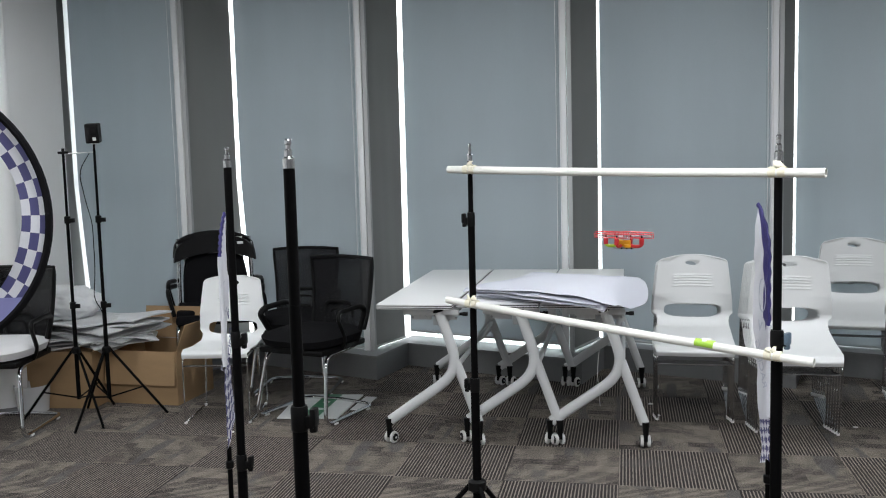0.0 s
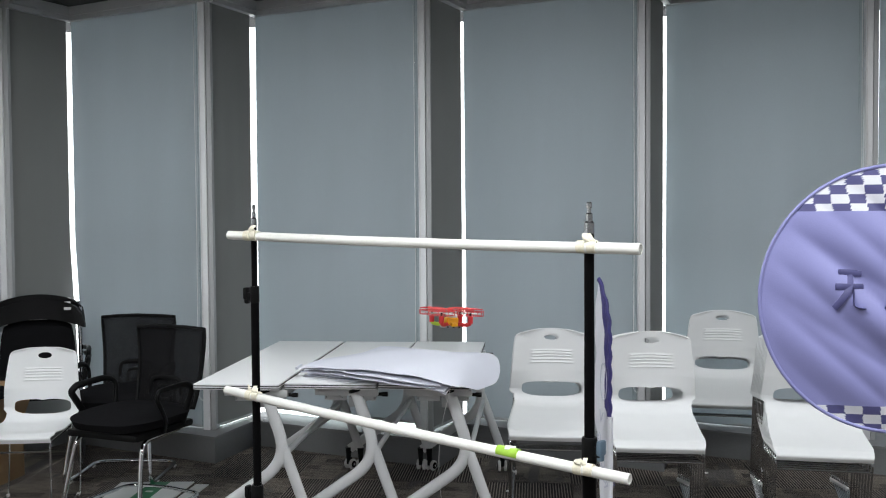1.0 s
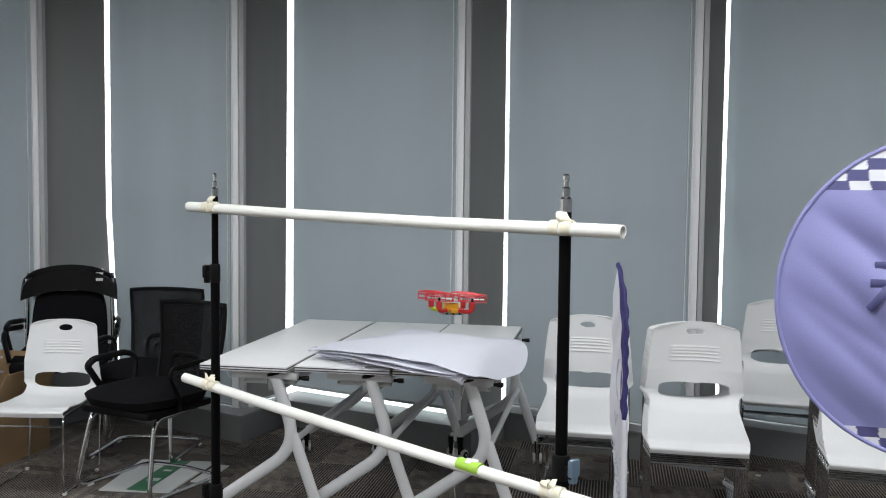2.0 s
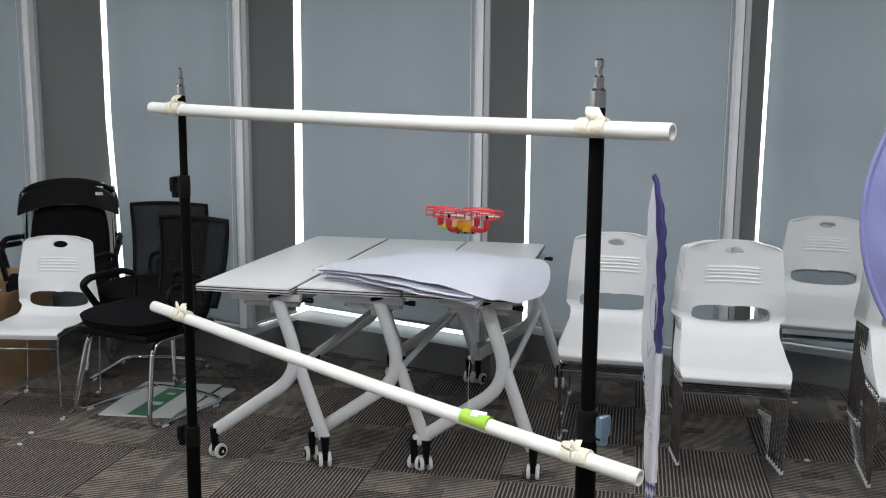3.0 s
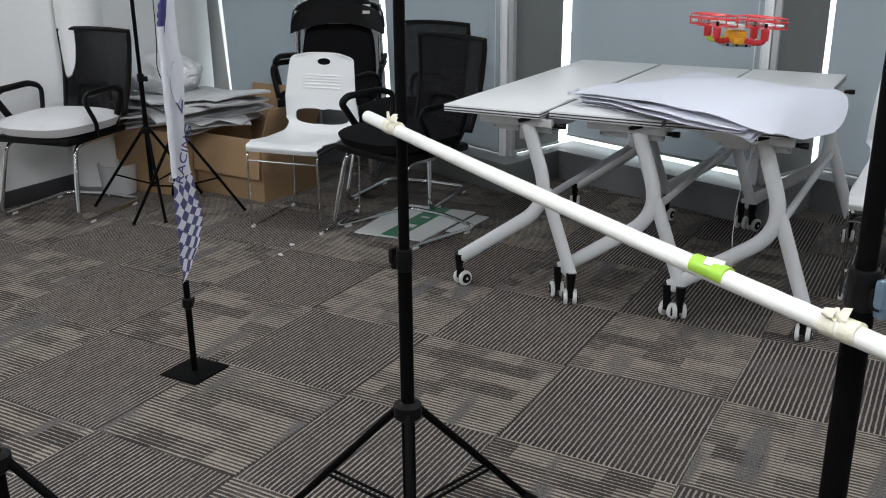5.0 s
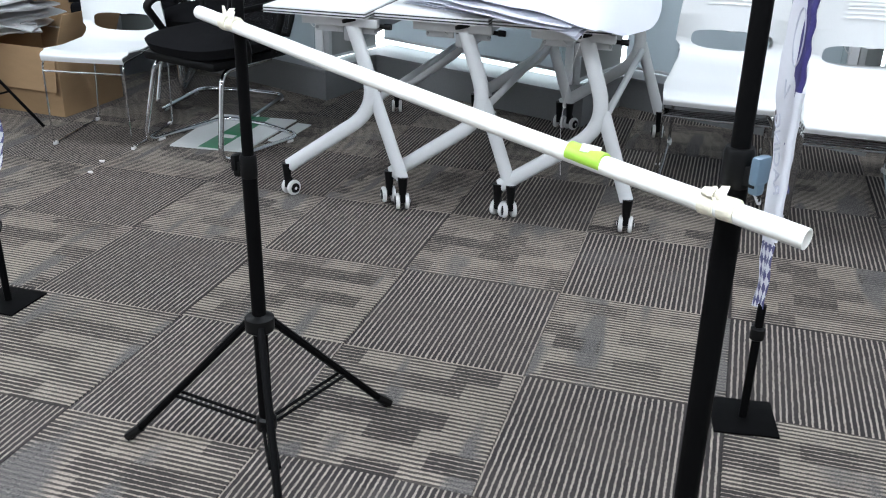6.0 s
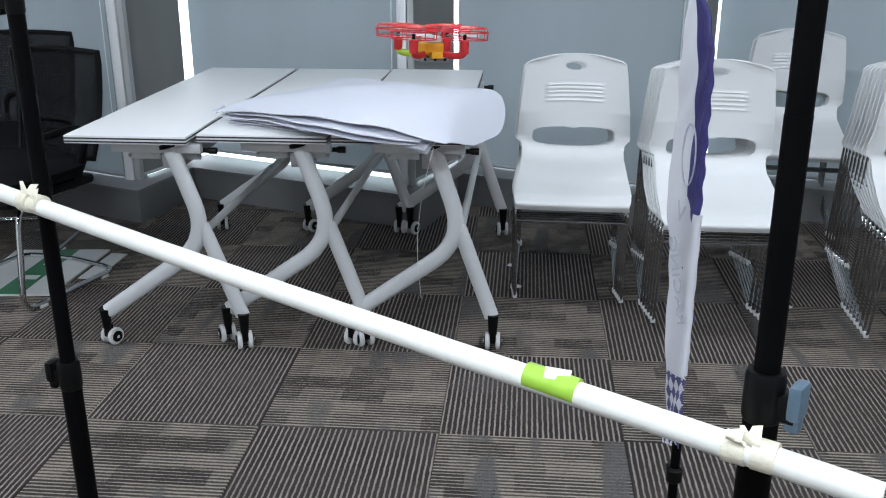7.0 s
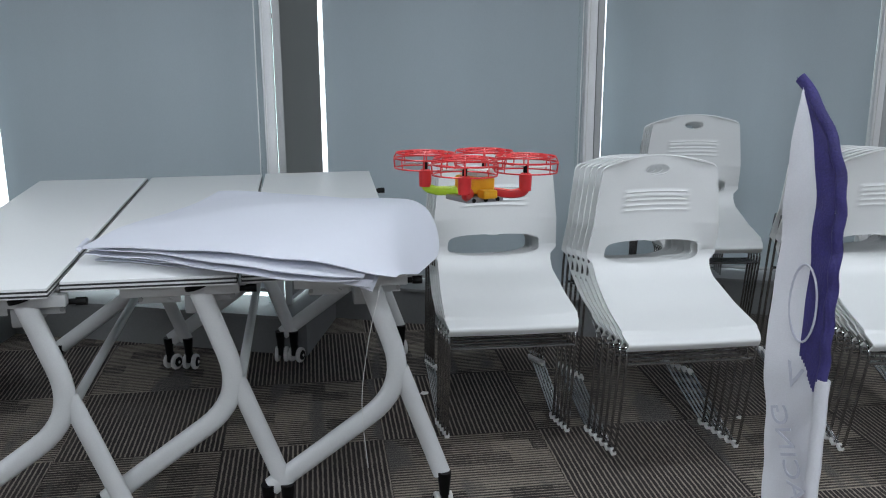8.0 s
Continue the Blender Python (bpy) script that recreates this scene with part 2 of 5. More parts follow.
PAPER = mat("grey_white_paper", (0.60, 0.61, 0.62), 0.75, vary=0.12, scale=9, fine=160, bump=0.3, random_tint=0.12)
BAG = clear_mat("cloudy_plastic_film", (0.85, 0.86, 0.87), 0.25, 0.35)
BOARD_W = mat("white_printed_board", (0.62, 0.64, 0.63), 0.5, vary=0.08, scale=9, fine=120)
BOARD_G = mat("green_print", (0.025, 0.17, 0.075), 0.45, vary=0.15, scale=12, fine=120)
LAV = mat("lavender_banner_cloth", (0.25, 0.255, 0.51), 0.55, vary=0.05, scale=6, fine=420, bump=0.2)
NAVY = mat("navy_banner_print", (0.075, 0.075, 0.20), 0.6, vary=0.1, scale=12, fine=400, bump=0.2)
PURPLE = mat("blue_violet_sleeve", (0.040, 0.034, 0.165), 0.6, vary=0.3, scale=34, fine=300, bump=0.8)
FLAGW = mat("white_flag_cloth", (0.70, 0.71, 0.76), 0.65, vary=0.05, scale=10, fine=400, bump=0.25)
GREYPRINT = mat("pale_grey_print", (0.52, 0.535, 0.62), 0.65, vary=0.08)
ORANGE = mat("orange_print", (0.75, 0.33, 0.16), 0.6)
RED = mat("red_drone_plastic", (0.66, 0.035, 0.040), 0.35, vary=0.06, scale=30)
YELLOW = mat("yellow_drone_plastic", (0.85, 0.42, 0.02), 0.35, vary=0.06, scale=30)
LIMEP = mat("lime_drone_plastic", (0.42, 0.62, 0.03), 0.35, vary=0.06, scale=30)
GREYP = mat("grey_drone_plate", (0.30, 0.30, 0.31), 0.4, metal=0.3)
BLUEKNOB = mat("blue_grey_knob", (0.10, 0.15, 0.20), 0.38, vary=0.1, scale=30)


# ---------------------------------------------------------------- mesh helpers
def part(name, bm, material, parent=None, label="", smooth=True, angle=40):
    me = bpy.data.meshes.new(name)
    bm.normal_update()
    if smooth:
        for f in bm.faces:
            f.smooth = True
        lim = radians(angle)
        for e in bm.edges:
            if len(e.link_faces) == 2 and e.calc_face_angle(0) > lim:
                e.smooth = False
    bm.to_mesh(me)
    bm.free()
    for m in (material if isinstance(material, (list, tuple)) else [material]):
        me.materials.append(m)
    ob = new(name, me)
    if parent is not None:
        ob.parent = parent
    if label:
        ob["label"] = label
    return ob


def thing(name, label, category, group="", m=None):
    ob = new(name)
    tagged(ob, label, category, group)
    if m is not None:
        ob.matrix_world = m
    return ob


def box(bm, x0, y0, z0, x1, y1, z1, bevel=0.0, m=None, seg=2):
    r = bmesh.ops.create_cube(bm, size=1.0)
    vs = r["verts"]
    mm = Matrix.Translation(((x0 + x1) / 2, (y0 + y1) / 2, (z0 + z1) / 2)) @ Matrix.Diagonal((abs(x1 - x0), abs(y1 - y0), abs(z1 - z0), 1))
    bmesh.ops.transform(bm, matrix=mm, verts=vs)
    if bevel:
        es = list({e for v in vs for e in v.link_edges})
        rb = bmesh.ops.bevel(bm, geom=es, offset=bevel, segments=seg, affect='EDGES', profile=0.6)
        vs = list({v for f in rb["faces"] for v in f.verts} | {v for v in vs if v.is_valid})
    if m is not None:
        bmesh.ops.transform(bm, matrix=m, verts=vs)
    return bm


def rounded(pts, rad, seg=5):
    """A polyline with its inner corners rounded off."""
    pts = [Vector(p) for p in pts]
    out = [pts[0]]
    for a, b, c in zip(pts, pts[1:], pts[2:]):
        d1, d2 = (a - b), (c - b)
        r = min(rad, d1.length * 0.48, d2.length * 0.48)
        p, q = b + d1.normalized() * r, b + d2.normalized() * r
        for i in range(seg + 1):
            t = i / seg
            out.append(p * (1 - t) ** 2 + b * 2 * t * (1 - t) + q * t * t)
    out.append(pts[-1])
    return out


def tube(bm, pts, r, n=10, r2=None, cap=True, ref=None, taper=None):
    """Sweep a round or oval section along a polyline."""
    pts = [Vector(p) for p in pts]
    rings = []
    prev = None
    for i, p in enumerate(pts):
        d = (pts[min(i + 1, len(pts) - 1)] - pts[max(i - 1, 0)]).normalized()
        if prev is None:
            u = Vector(ref) if ref is not None else (Vector((0, 0, 1)) if abs(d.z) < 0.9 else Vector((1, 0, 0)))
        else:
            u = prev
        u = (u - d * u.dot(d))
        if u.length < 1e-6:
            u = d.orthogonal()
        u.normalize()
        prev = u
        w = d.cross(u)
        k = 1.0 if taper is None else taper[0] + (taper[1] - taper[0]) * i / (len(pts) - 1)
        rings.append([bm.verts.new(p + u * (math.cos(a) * r * k) + w * (math.sin(a) * (r2 or r) * k))
                      for a in (2 * math.pi * j / n for j in range(n))])
    for A, B in zip(rings, rings[1:]):
        for j in range(n):
            bm.faces.new((A[j], A[(j + 1) % n], B[(j + 1) % n], B[j]))
    if cap:
        bm.faces.new(rings[0][::-1])
        bm.faces.new(rings[-1])
    return bm


def cyl(bm, a, b, r, n=14, r_end=None):
    return tube(bm, [a, b], r, n, taper=(1, (r_end / r)) if r_end else None)


def lathe(bm, prof, n=18, m=None):
    """Turn a profile of (radius, height) pairs round the z axis."""
    rings = []
    for r, z in prof:
        rings.append([bm.verts.new((r * math.cos(2 * math.pi * j / n), r * math.sin(2 * math.pi * j / n), z)) for j in range(n)])
    for A, B in zip(rings, rings[1:]):
        for j in range(n):
            bm.faces.new((A[j], A[(j + 1) % n], B[(j + 1) % n], B[j]))
    bm.faces.new(rings[0][::-1])
    bm.faces.new(rings[-1])
    if m is not None:
        bmesh.ops.transform(bm, matrix=m, verts=[v for R in rings for v in R])
    return bm


def thicken(bm, fs, t):
    """Give a sheet of faces a second side t behind it, and close its edges."""
    bm.normal_update()
    verts = {v for q in fs for v in q.verts}
    acc = {v: Vector() for v in verts}
    for q in fs:
        n = q.normal * q.calc_area()
        for v in q.verts:
            acc[v] += n
    twin = {v: bm.verts.new(v.co - (acc[v].normalized() if acc[v].length > 1e-12 else Vector((0, 0, 1))) * t) for v in verts}
    rim = [e for e in {e for q in fs for e in q.edges} if len([q for q in e.link_faces]) == 1]
    sides = []
    for e in rim:
        q = e.link_faces[0]
        for lp in q.loops:
            if lp.edge == e:
                sides.append((lp.vert, lp.link_loop_next.vert, q.material_index))
    for q in list(fs):
        g = bm.faces.new([twin[v] for v in reversed(q.verts)])
        g.material_index = q.material_index
    for a, c, mi in sides:
        g = bm.faces.new((c, a, twin[a], twin[c]))
        g.material_index = mi


def sheet(bm, f, nu, nv, thick=0.0, keep=None, slot=None):
    """A curved sheet: f(u, v) with u, v in 0..1; keep(u, v) leaves out faces; slot(u, v) names the material."""
    vs = [[bm.verts.new(f(i / nu, j / nv)) for j in range(nv + 1)] for i in range(nu + 1)]
    fs = []
    for i in range(nu):
        for j in range(nv):
            u, v = (i + 0.5) / nu, (j + 0.5) / nv
            if keep is None or keep(u, v):
                q = bm.faces.new((vs[i][j], vs[i + 1][j], vs[i + 1][j + 1], vs[i][j + 1]))
                if slot:
                    q.material_index = slot(u, v)
                fs.append(q)
    for v in [v for row in vs for v in row if not v.link_faces]:
        bm.verts.remove(v)
    if thick:
        thicken(bm, fs, thick)
    return bm


def poly(bm, pts, z0, z1):
    """A prism over a plan outline."""
    lo = [bm.verts.new((x, y, z0)) for x, y in pts]
    hi = [bm.verts.new((x, y, z1)) for x, y in pts]
    n = len(pts)
    bm.faces.new(lo[::-1])
    bm.faces.new(hi)
    for i in range(n):
        bm.faces.new((lo[i], lo[(i + 1) % n], hi[(i + 1) % n], hi[i]))
    bmesh.ops.recalc_face_normals(bm, faces=bm.faces)
    return bm


def B():
    return bmesh.new()


def structure(ob, label, category=""):
    return tagged(ob, label, category, kind="structure")

# ---------------------------------------------------------------- the room
FRONT, BACK, LEFT, RIGHT, TOP = 2.9, -6.4, -3.68, 4.6, 2.80
P = [Vector((x, 1.94)) for x in (-4.155, -2.885, -1.617, -0.302, 0.957, 2.205, 3.47)]
R = [None] + [p + Vector((dx, 0.45)) for p, dx in zip(P, (0.155, 0.185, 0.150, 0.170, 0.158, 0.170, 0.2))]

structure(part("floor", box(B(), LEFT - 0.6, BACK - 0.2, -0.15, RIGHT + 0.2, 2.5, -0.006), UNDER), "dark carpet backing slab under the tiles", "floor")

b = B()
cx = [LEFT - 0.6] + [p.x + 0.215 for p in P if p.x > LEFT] + [RIGHT + 0.2]
for a, c in zip(cx, cx[1:]):
    box(b, a + 0.004, BACK - 0.2, TOP, c - 0.004, FRONT + 0.2, TOP + 0.08)
box(b, LEFT - 0.6, BACK - 0.2, TOP + 0.012, RIGHT + 0.2, FRONT + 0.2, TOP + 0.14)
structure(part("ceiling", b, CEIL), "black painted ceiling panels above the blinds", "ceiling")

b = B()
box(b, LEFT - 0.35, BACK, 0, LEFT, 1.76, TOP)
structure(part("wall_west", b, WALL), "plain white painted side wall", "wall")
b = B()
box(b, LEFT + 0.001, BACK + 0.01, 0, LEFT + 0.014, 1.74, 0.085, 0.003)
structure(part("baseboard", b, DARKBASE), "dark baseboard along the white wall", "baseboard")
# added walls out of view close the room, kept grey against fill light
structure(part("wall_east", box(B(), RIGHT, BACK, 0, RIGHT + 0.2, FRONT, TOP), REARWALL), "unseen plain side wall, grey to cut bounced light", "wall")
structure(part("wall_south", box(B(), LEFT - 0.35, BACK - 0.2, 0, RIGHT + 0.2, BACK, TOP), REARWALL), "unseen plain rear wall, grey to cut bounced light", "wall")
structure(part("wall_return", box(B(), LEFT - 0.6, 1.76, 0, LEFT - 0.35, 2.5, TOP), WALL), "white wall return beside the window", "wall")
structure(part("wall_end", box(B(), P[6].x + 0.02, 1.9, 0, RIGHT, 2.1, TOP), WALL), "white wall beside the last window", "wall")

# daylight beyond the glass
b = B()
box(b, -9, 4.2, -1.5, 9, 4.25, 5.5)
structure(part("backdrop", b, DAY), "bright overcast daylight outside the windows", "sky")


def run(a, c, s0, s1, off):
    """Two plan points along a-c from s0 metres after a to s1 metres before c, moved off metres to the room side."""
    d = (c - a).normalized()
    n = Vector((d.y, -d.x))
    if n.y > 0:
        n = -n
    return a + d * s0 + n * off, c - d * s1 + n * off


def strip(bm, a, c, z0, z1, t):
    """An upright slab between two plan points, t thick behind its face."""
    d = (c - a).normalized()
    n = Vector((-d.y, d.x))
    if n.y < 0:
        n = -n
    pts = [a, c, c + n * t, a + n * t]
    lo = [bm.verts.new((p.x, p.y, z0)) for p in pts]
    hi = [bm.verts.new((p.x, p.y, z1)) for p in pts]
    for q in ((0, 1, 2, 3),):
        bm.faces.new([lo[i] for i in q][::-1])
        bm.faces.new([hi[i] for i in q])
    for i in range(4):
        bm.faces.new((lo[i], lo[(i + 1) % 4], hi[(i + 1) % 4], hi[i]))
    bmesh.ops.recalc_face_normals(bm, faces=bm.faces)


# plinth under the windows, following the saw-tooth line
fr, bk = [], []
for k in range(7):
    if k > 0:
        fr.append((R[k].x + 0.02, R[k].y - 0.18))
        bk.append((R[k].x, R[k].y + 0.09))
    fr.append((P[k].x + 0.065, P[k].y - 0.175))
    bk.append((P[k].x, P[k].y + 0.09))
structure(part("plinth", poly(B(), fr + bk[::-1], 0.0, 0.146), PLINTH, smooth=False), "grey painted plinth zigzagging below the windows", "plinth")
fr2 = [(x, y - 0.008) for x, y in fr]
structure(part("window_ledge", poly(B(), fr2 + bk[::-1], 0.146, 0.158), LEDGE, smooth=False), "pale grey ledge on the zigzag plinth", "ledge")

# head trim: a double fillet that follows the saw-tooth
b = B()
for k in range(7):
    for a, c in [(R[k], P[k])] if k else []:
        s, e = run(a, c, 0, 0, 0.055)
        strip(b, s, e, 2.743, 2.800, 0.06)
        s, e = run(a, c, 0, 0, 0.040)
        strip(b, s, e, 2.715, 2.743, 0.05)
    if k < 6:
        s, e = run(P[k], R[k + 1], 0, 0, 0.055)
        strip(b, s, e, 2.743, 2.800, 0.06)
        s, e = run(P[k], R[k + 1], 0, 0, 0.040)
        strip(b, s, e, 2.715, 2.743, 0.05)
structure(part("trim", b, GREYTRIM, smooth=False), "pale grey head trim above the blinds", "trim")

LO, HI = 0.158, 2.743


def window(k):
    """Wide and narrow glazed faces of one saw tooth, with the white post at its nose."""
    w = thing("window_%d" % k, "tall glazed saw-tooth window with a white metal post", "window")
    w["kind"] = "structure"
    b = B()
    n = Vector((P[k].x, P[k].y))
    box(b, n.x - 0.062, n.y - 0.012, LO, n.x - 0.020, n.y + 0.06, HI, 0.004)
    part("window_post", b, ALU, w)
    b = B()
    box(b, n.x - 0.016, n.y - 0.004, LO, n.x + 0.012, n.y + 0.07, HI, 0.004)
    part("window_frame", b, GREYTRIM, w)
    for a, c in ([(R[k], P[k])] if k else []) + [(P[k], R[k + 1])]:
        b = B()
        s, e = run(a, c, 0.0, 0.02, -0.085)
        strip(b, s, e, LO, HI, 0.006)
        g = part("pane", b, GLASS, w, smooth=False)
        g.visible_shadow = False
        b = B()
        s, e = run(a, c, 0.09 if a is P[k] else 0.0, 0.09 if c is P[k] else 0.0, -0.070)
        strip(b, s, e, 1.278, 1.296, 0.035)
        part("transom", b, BLK_PLASTIC, w, smooth=False)
    return w


for k in range(7):
    if P[k].x < RIGHT:
        window(k)


def blind(a, c, gap0, gap1, low0, low1, material, bottom, name, label, ripple=0.0015, seed=0, askew=False):
    """A roller blind: cloth, bottom bar and roller, between two plan points."""
    s, e = run(a, c, gap0, gap1, 0.0)
    s2, e2 = run(a, c, low0, low1, 0.0)
    d = (c - a).normalized()
    n = Vector((d.y, -d.x))
    if n.y > 0:
        n = -n
    w = thing(name, label, "roller blind", "roller blinds over the windows")
    rnd = random.Random(seed)
    ph = [rnd.uniform(0, 6.28) for _ in range(4)]

    def f(u, v):
        t = 1 - v
        low = max(0.0, (t - 0.56) / 0.44) if askew else t
        p = (s * (1 - u) + e * u) * (1 - low) + (s2 * (1 - u) + e2 * u) * low
        amp = ripple * (0.3 + t)
        o = amp * (math.sin(u * 9 + ph[0] + t * 1.7) + 0.6 * math.sin(u * 21 + ph[1] - t * 3) + 0.5 * math.sin(t * 5 + ph[2]))
        return (p.x + n.x * o, p.y + n.y * o, bottom + (2.728 - bottom) * v)
    part("cloth", sheet(B(), f, 26, 30, 0.0012), material, w)
    b = B()
    cyl(b, (s2.x, s2.y, bottom), (e2.x, e2.y, bottom), 0.008, 8)
    part("bottom_bar", b, GREYTRIM, w)
    b = B()
    s3, e3 = run(a, c, gap0, gap1, -0.03)
    cyl(b, (s3.x, s3.y, 2.723), (e3.x, e3.y, 2.723), 0.018, 10)
    part("roller", b, GREYTRIM, w)
    return w


LEAN = {1: -0.030, 2: -0.025, 3: 0.075, 4: 0.030, 5: 0.075, 6: 0.07}
LEAN_W = {1: 0.095, 2: 0.080, 3: 0.0, 4: 0.012, 5: 0.0, 6: 0.0}
for k in range(1, 7):
    blind(R[k], P[k], 0.004, 0.066, LEAN_W[k], 0.066, BLIND, 0.212 if k == 3 else 0.170, "roller_blind",
          "blue-grey wide roller blind lowered over a window" if k != 5 else "blue-grey roller blind with soft hanging creases",
          0.017 if k == 5 else 0.0016, k, k < 3)
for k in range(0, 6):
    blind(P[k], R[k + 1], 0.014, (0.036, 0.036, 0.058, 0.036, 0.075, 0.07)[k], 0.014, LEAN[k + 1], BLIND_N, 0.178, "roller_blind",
          "narrow grey roller blind lowered beside a bright gap, darkened where less light falls", 0.001, 20 + k, k < 2)
    # bead chain that works the wide blind
    if k:
        w = thing("blind_chain", "white bead chain loop hanging beside a blind", "blind chain", "blind chains")
        b = B()
        x, y = P[k].x - 0.085, P[k].y - 0.018
        lowz = 0.42 + 0.06 * math.sin(k * 2.3)
        tube(b, rounded([(x, y, 2.66), (x + 0.004, y - 0.004, 1.4), (x - 0.002, y, lowz), (x + 0.03, y, lowz - 0.03), (x + 0.034, y, 1.5), (x + 0.028, y, 2.66)], 0.03), 0.0022, 6)
        part("chain", b, FOOT, w)

# round white pipe casing in front of the side wall
w = thing("pipe_column", "round white painted pipe casing standing against the wall", "column")
part("casing", lathe(B(), [(0.115, 0.0), (0.115, 2.798)], 28, pose(-3.575, 0.86, 0)), WALL, w)
part("collar", lathe(B(), [(0.128, 0.0), (0.128, 0.03), (0.118, 0.034)], 28, pose(-3.575, 0.86, 0)), LEDGE, w)


# ---------------------------------------------------------------- stands, bars and flags
def light_stand(x, y, r_low, r_mid, r_top, z1, z2, ztop, turn, knob, label, tip=0.065, hub=0.37, reach=0.34, clamp_turn=0):
    w = thing("light_stand", label, "tripod stand", "black tripod stands", pose(x, y, 0))
    part("lower_tube", cyl(B(), (0, 0, 0.10), (0, 0, z1), r_low), BLK_METAL, w)
    part("middle_tube", cyl(B(), (0, 0, z1 - 0.01), (0, 0, z2), r_mid), BLK_METAL, w)
    part("top_tube", cyl(B(), (0, 0, z2 - 0.01), (0, 0, ztop), r_top), BLK_METAL, w)
    b = B()
    k = tip / 0.065
    lathe(b, [(r_top * 1.05, ztop), (r_top * 1.05, ztop + 0.022 * k), (r_top * 0.72, ztop + 0.026 * k), (r_top * 0.72, ztop + 0.040 * k),
              (r_top * 0.45, ztop + 0.043 * k), (r_top * 0.45, ztop + 0.052 * k), (r_top * 0.62, ztop + 0.054 * k), (r_top * 0.62, ztop + 0.062 * k), (r_top * 0.4, ztop + tip)], 16)
    part("spigot", b, SILVER, w, "bare aluminium spigot", angle=20)
    for z, r in ((z1, r_low), (z2, r_mid)):
        if r_mid - r_top < 0.001 and z == z2:
            continue
        b = B()
        lathe(b, [(r * 1.02, z - 0.032), (r * 1.13, z - 0.028), (r * 1.13, z + 0.008), (r * 1.02, z + 0.013)], 16)
        box(b, r * 0.9, -0.008, z - 0.026, r * 1.3 + 0.010, 0.008, z - 0.004, 0.002, pose(0, 0, 0, 0, 0, clamp_turn))
        c = part("clamp", b, BLK_PLASTIC, w)
        b = B()
        box(b, r * 1.1 + 0.004, -0.007, z - 0.034, r * 1.1 + 0.017, 0.007, z - 0.010, 0.004, pose(0, 0, 0, 0, 0, clamp_turn))
        box(b, r * 1.1 + 0.006, -0.012, z - 0.022, r * 1.1 + 0.018, 0.012, z + 0.010, 0.005, pose(0, 0, 0, 0, 0, clamp_turn))
        kk = part("knob", b, BLUEKNOB if knob else BLK_PLASTIC, c)
    b = B()
    lathe(b, [(0.020, hub - 0.02), (0.030, hub - 0.012), (0.030, hub + 0.015), (0.018, hub + 0.022)], 16)
    part("hub", b, BLK_PLASTIC, w)
    b = B()
    lathe(b, [(0.016, 0.10), (0.022, 0.105), (0.022, 0.13), (0.016, 0.135)], 16)
    part("lower_collar", b, BLK_PLASTIC, w)
    for i in range(3):
        a = radians(turn + 120 * i)
        ca, sa = math.cos(a), math.sin(a)
        b = B()
        tube(b, [(ca * 0.025, sa * 0.025, hub), (ca * reach, sa * reach, 0.010)], 0.0085, 8, ref=(-sa, ca, 0))
        leg = part("leg", b, BLK_METAL, w)
        b = B()
        for o in (-0.009, 0.009):
            q = (-sa * o, ca * o)
            tube(b, [(ca * 0.02 + q[0], sa * 0.02 + q[1], 0.117), (ca * reach * 0.60 + q[0], sa * reach * 0.60 + q[1], 0.150)], 0.0040, 6)
        part("brace", b, BLK_METAL, w)
        b = B()
        tube(b, [(ca * (reach - 0.03), sa * (reach - 0.03), 0.042), (ca * (reach + 0.008), sa * (reach + 0.008), 0.009)], 0.011, 8)
        part("rubber_foot", b, BLK_PLASTIC, leg)
    return w


SL, SR = Vector((-0.443, -1.050)), Vector((0.414, -1.515))
light_stand(SL.x, SL.y, 0.0145, 0.0110, 0.0080, 0.702, 1.238, 1.413, 62, False, "black tripod stand carrying the far ends of two white pipes", 0.055, hub=0.357, clamp_turn=170)
light_stand(SR.x, SR.y, 0.0148, 0.0108, 0.0105, 0.956, 1.18, 1.396, 95, True, "black tripod stand with blue-grey knob carrying two white pipes", 0.066, clamp_turn=-35)
light_stand(-1.010, -1.610, 0.0140, 0.0120, 0.0105, 0.61, 0.955, 1.415, 30, False, "bare black tripod stand with a silver spigot", 0.055)
light_stand(-0.521, -2.455, 0.0135, 0.0105, 0.0100, 0.99, 1.18, 1.415, 10, False, "bare black tripod stand on the open carpet", 0.05)


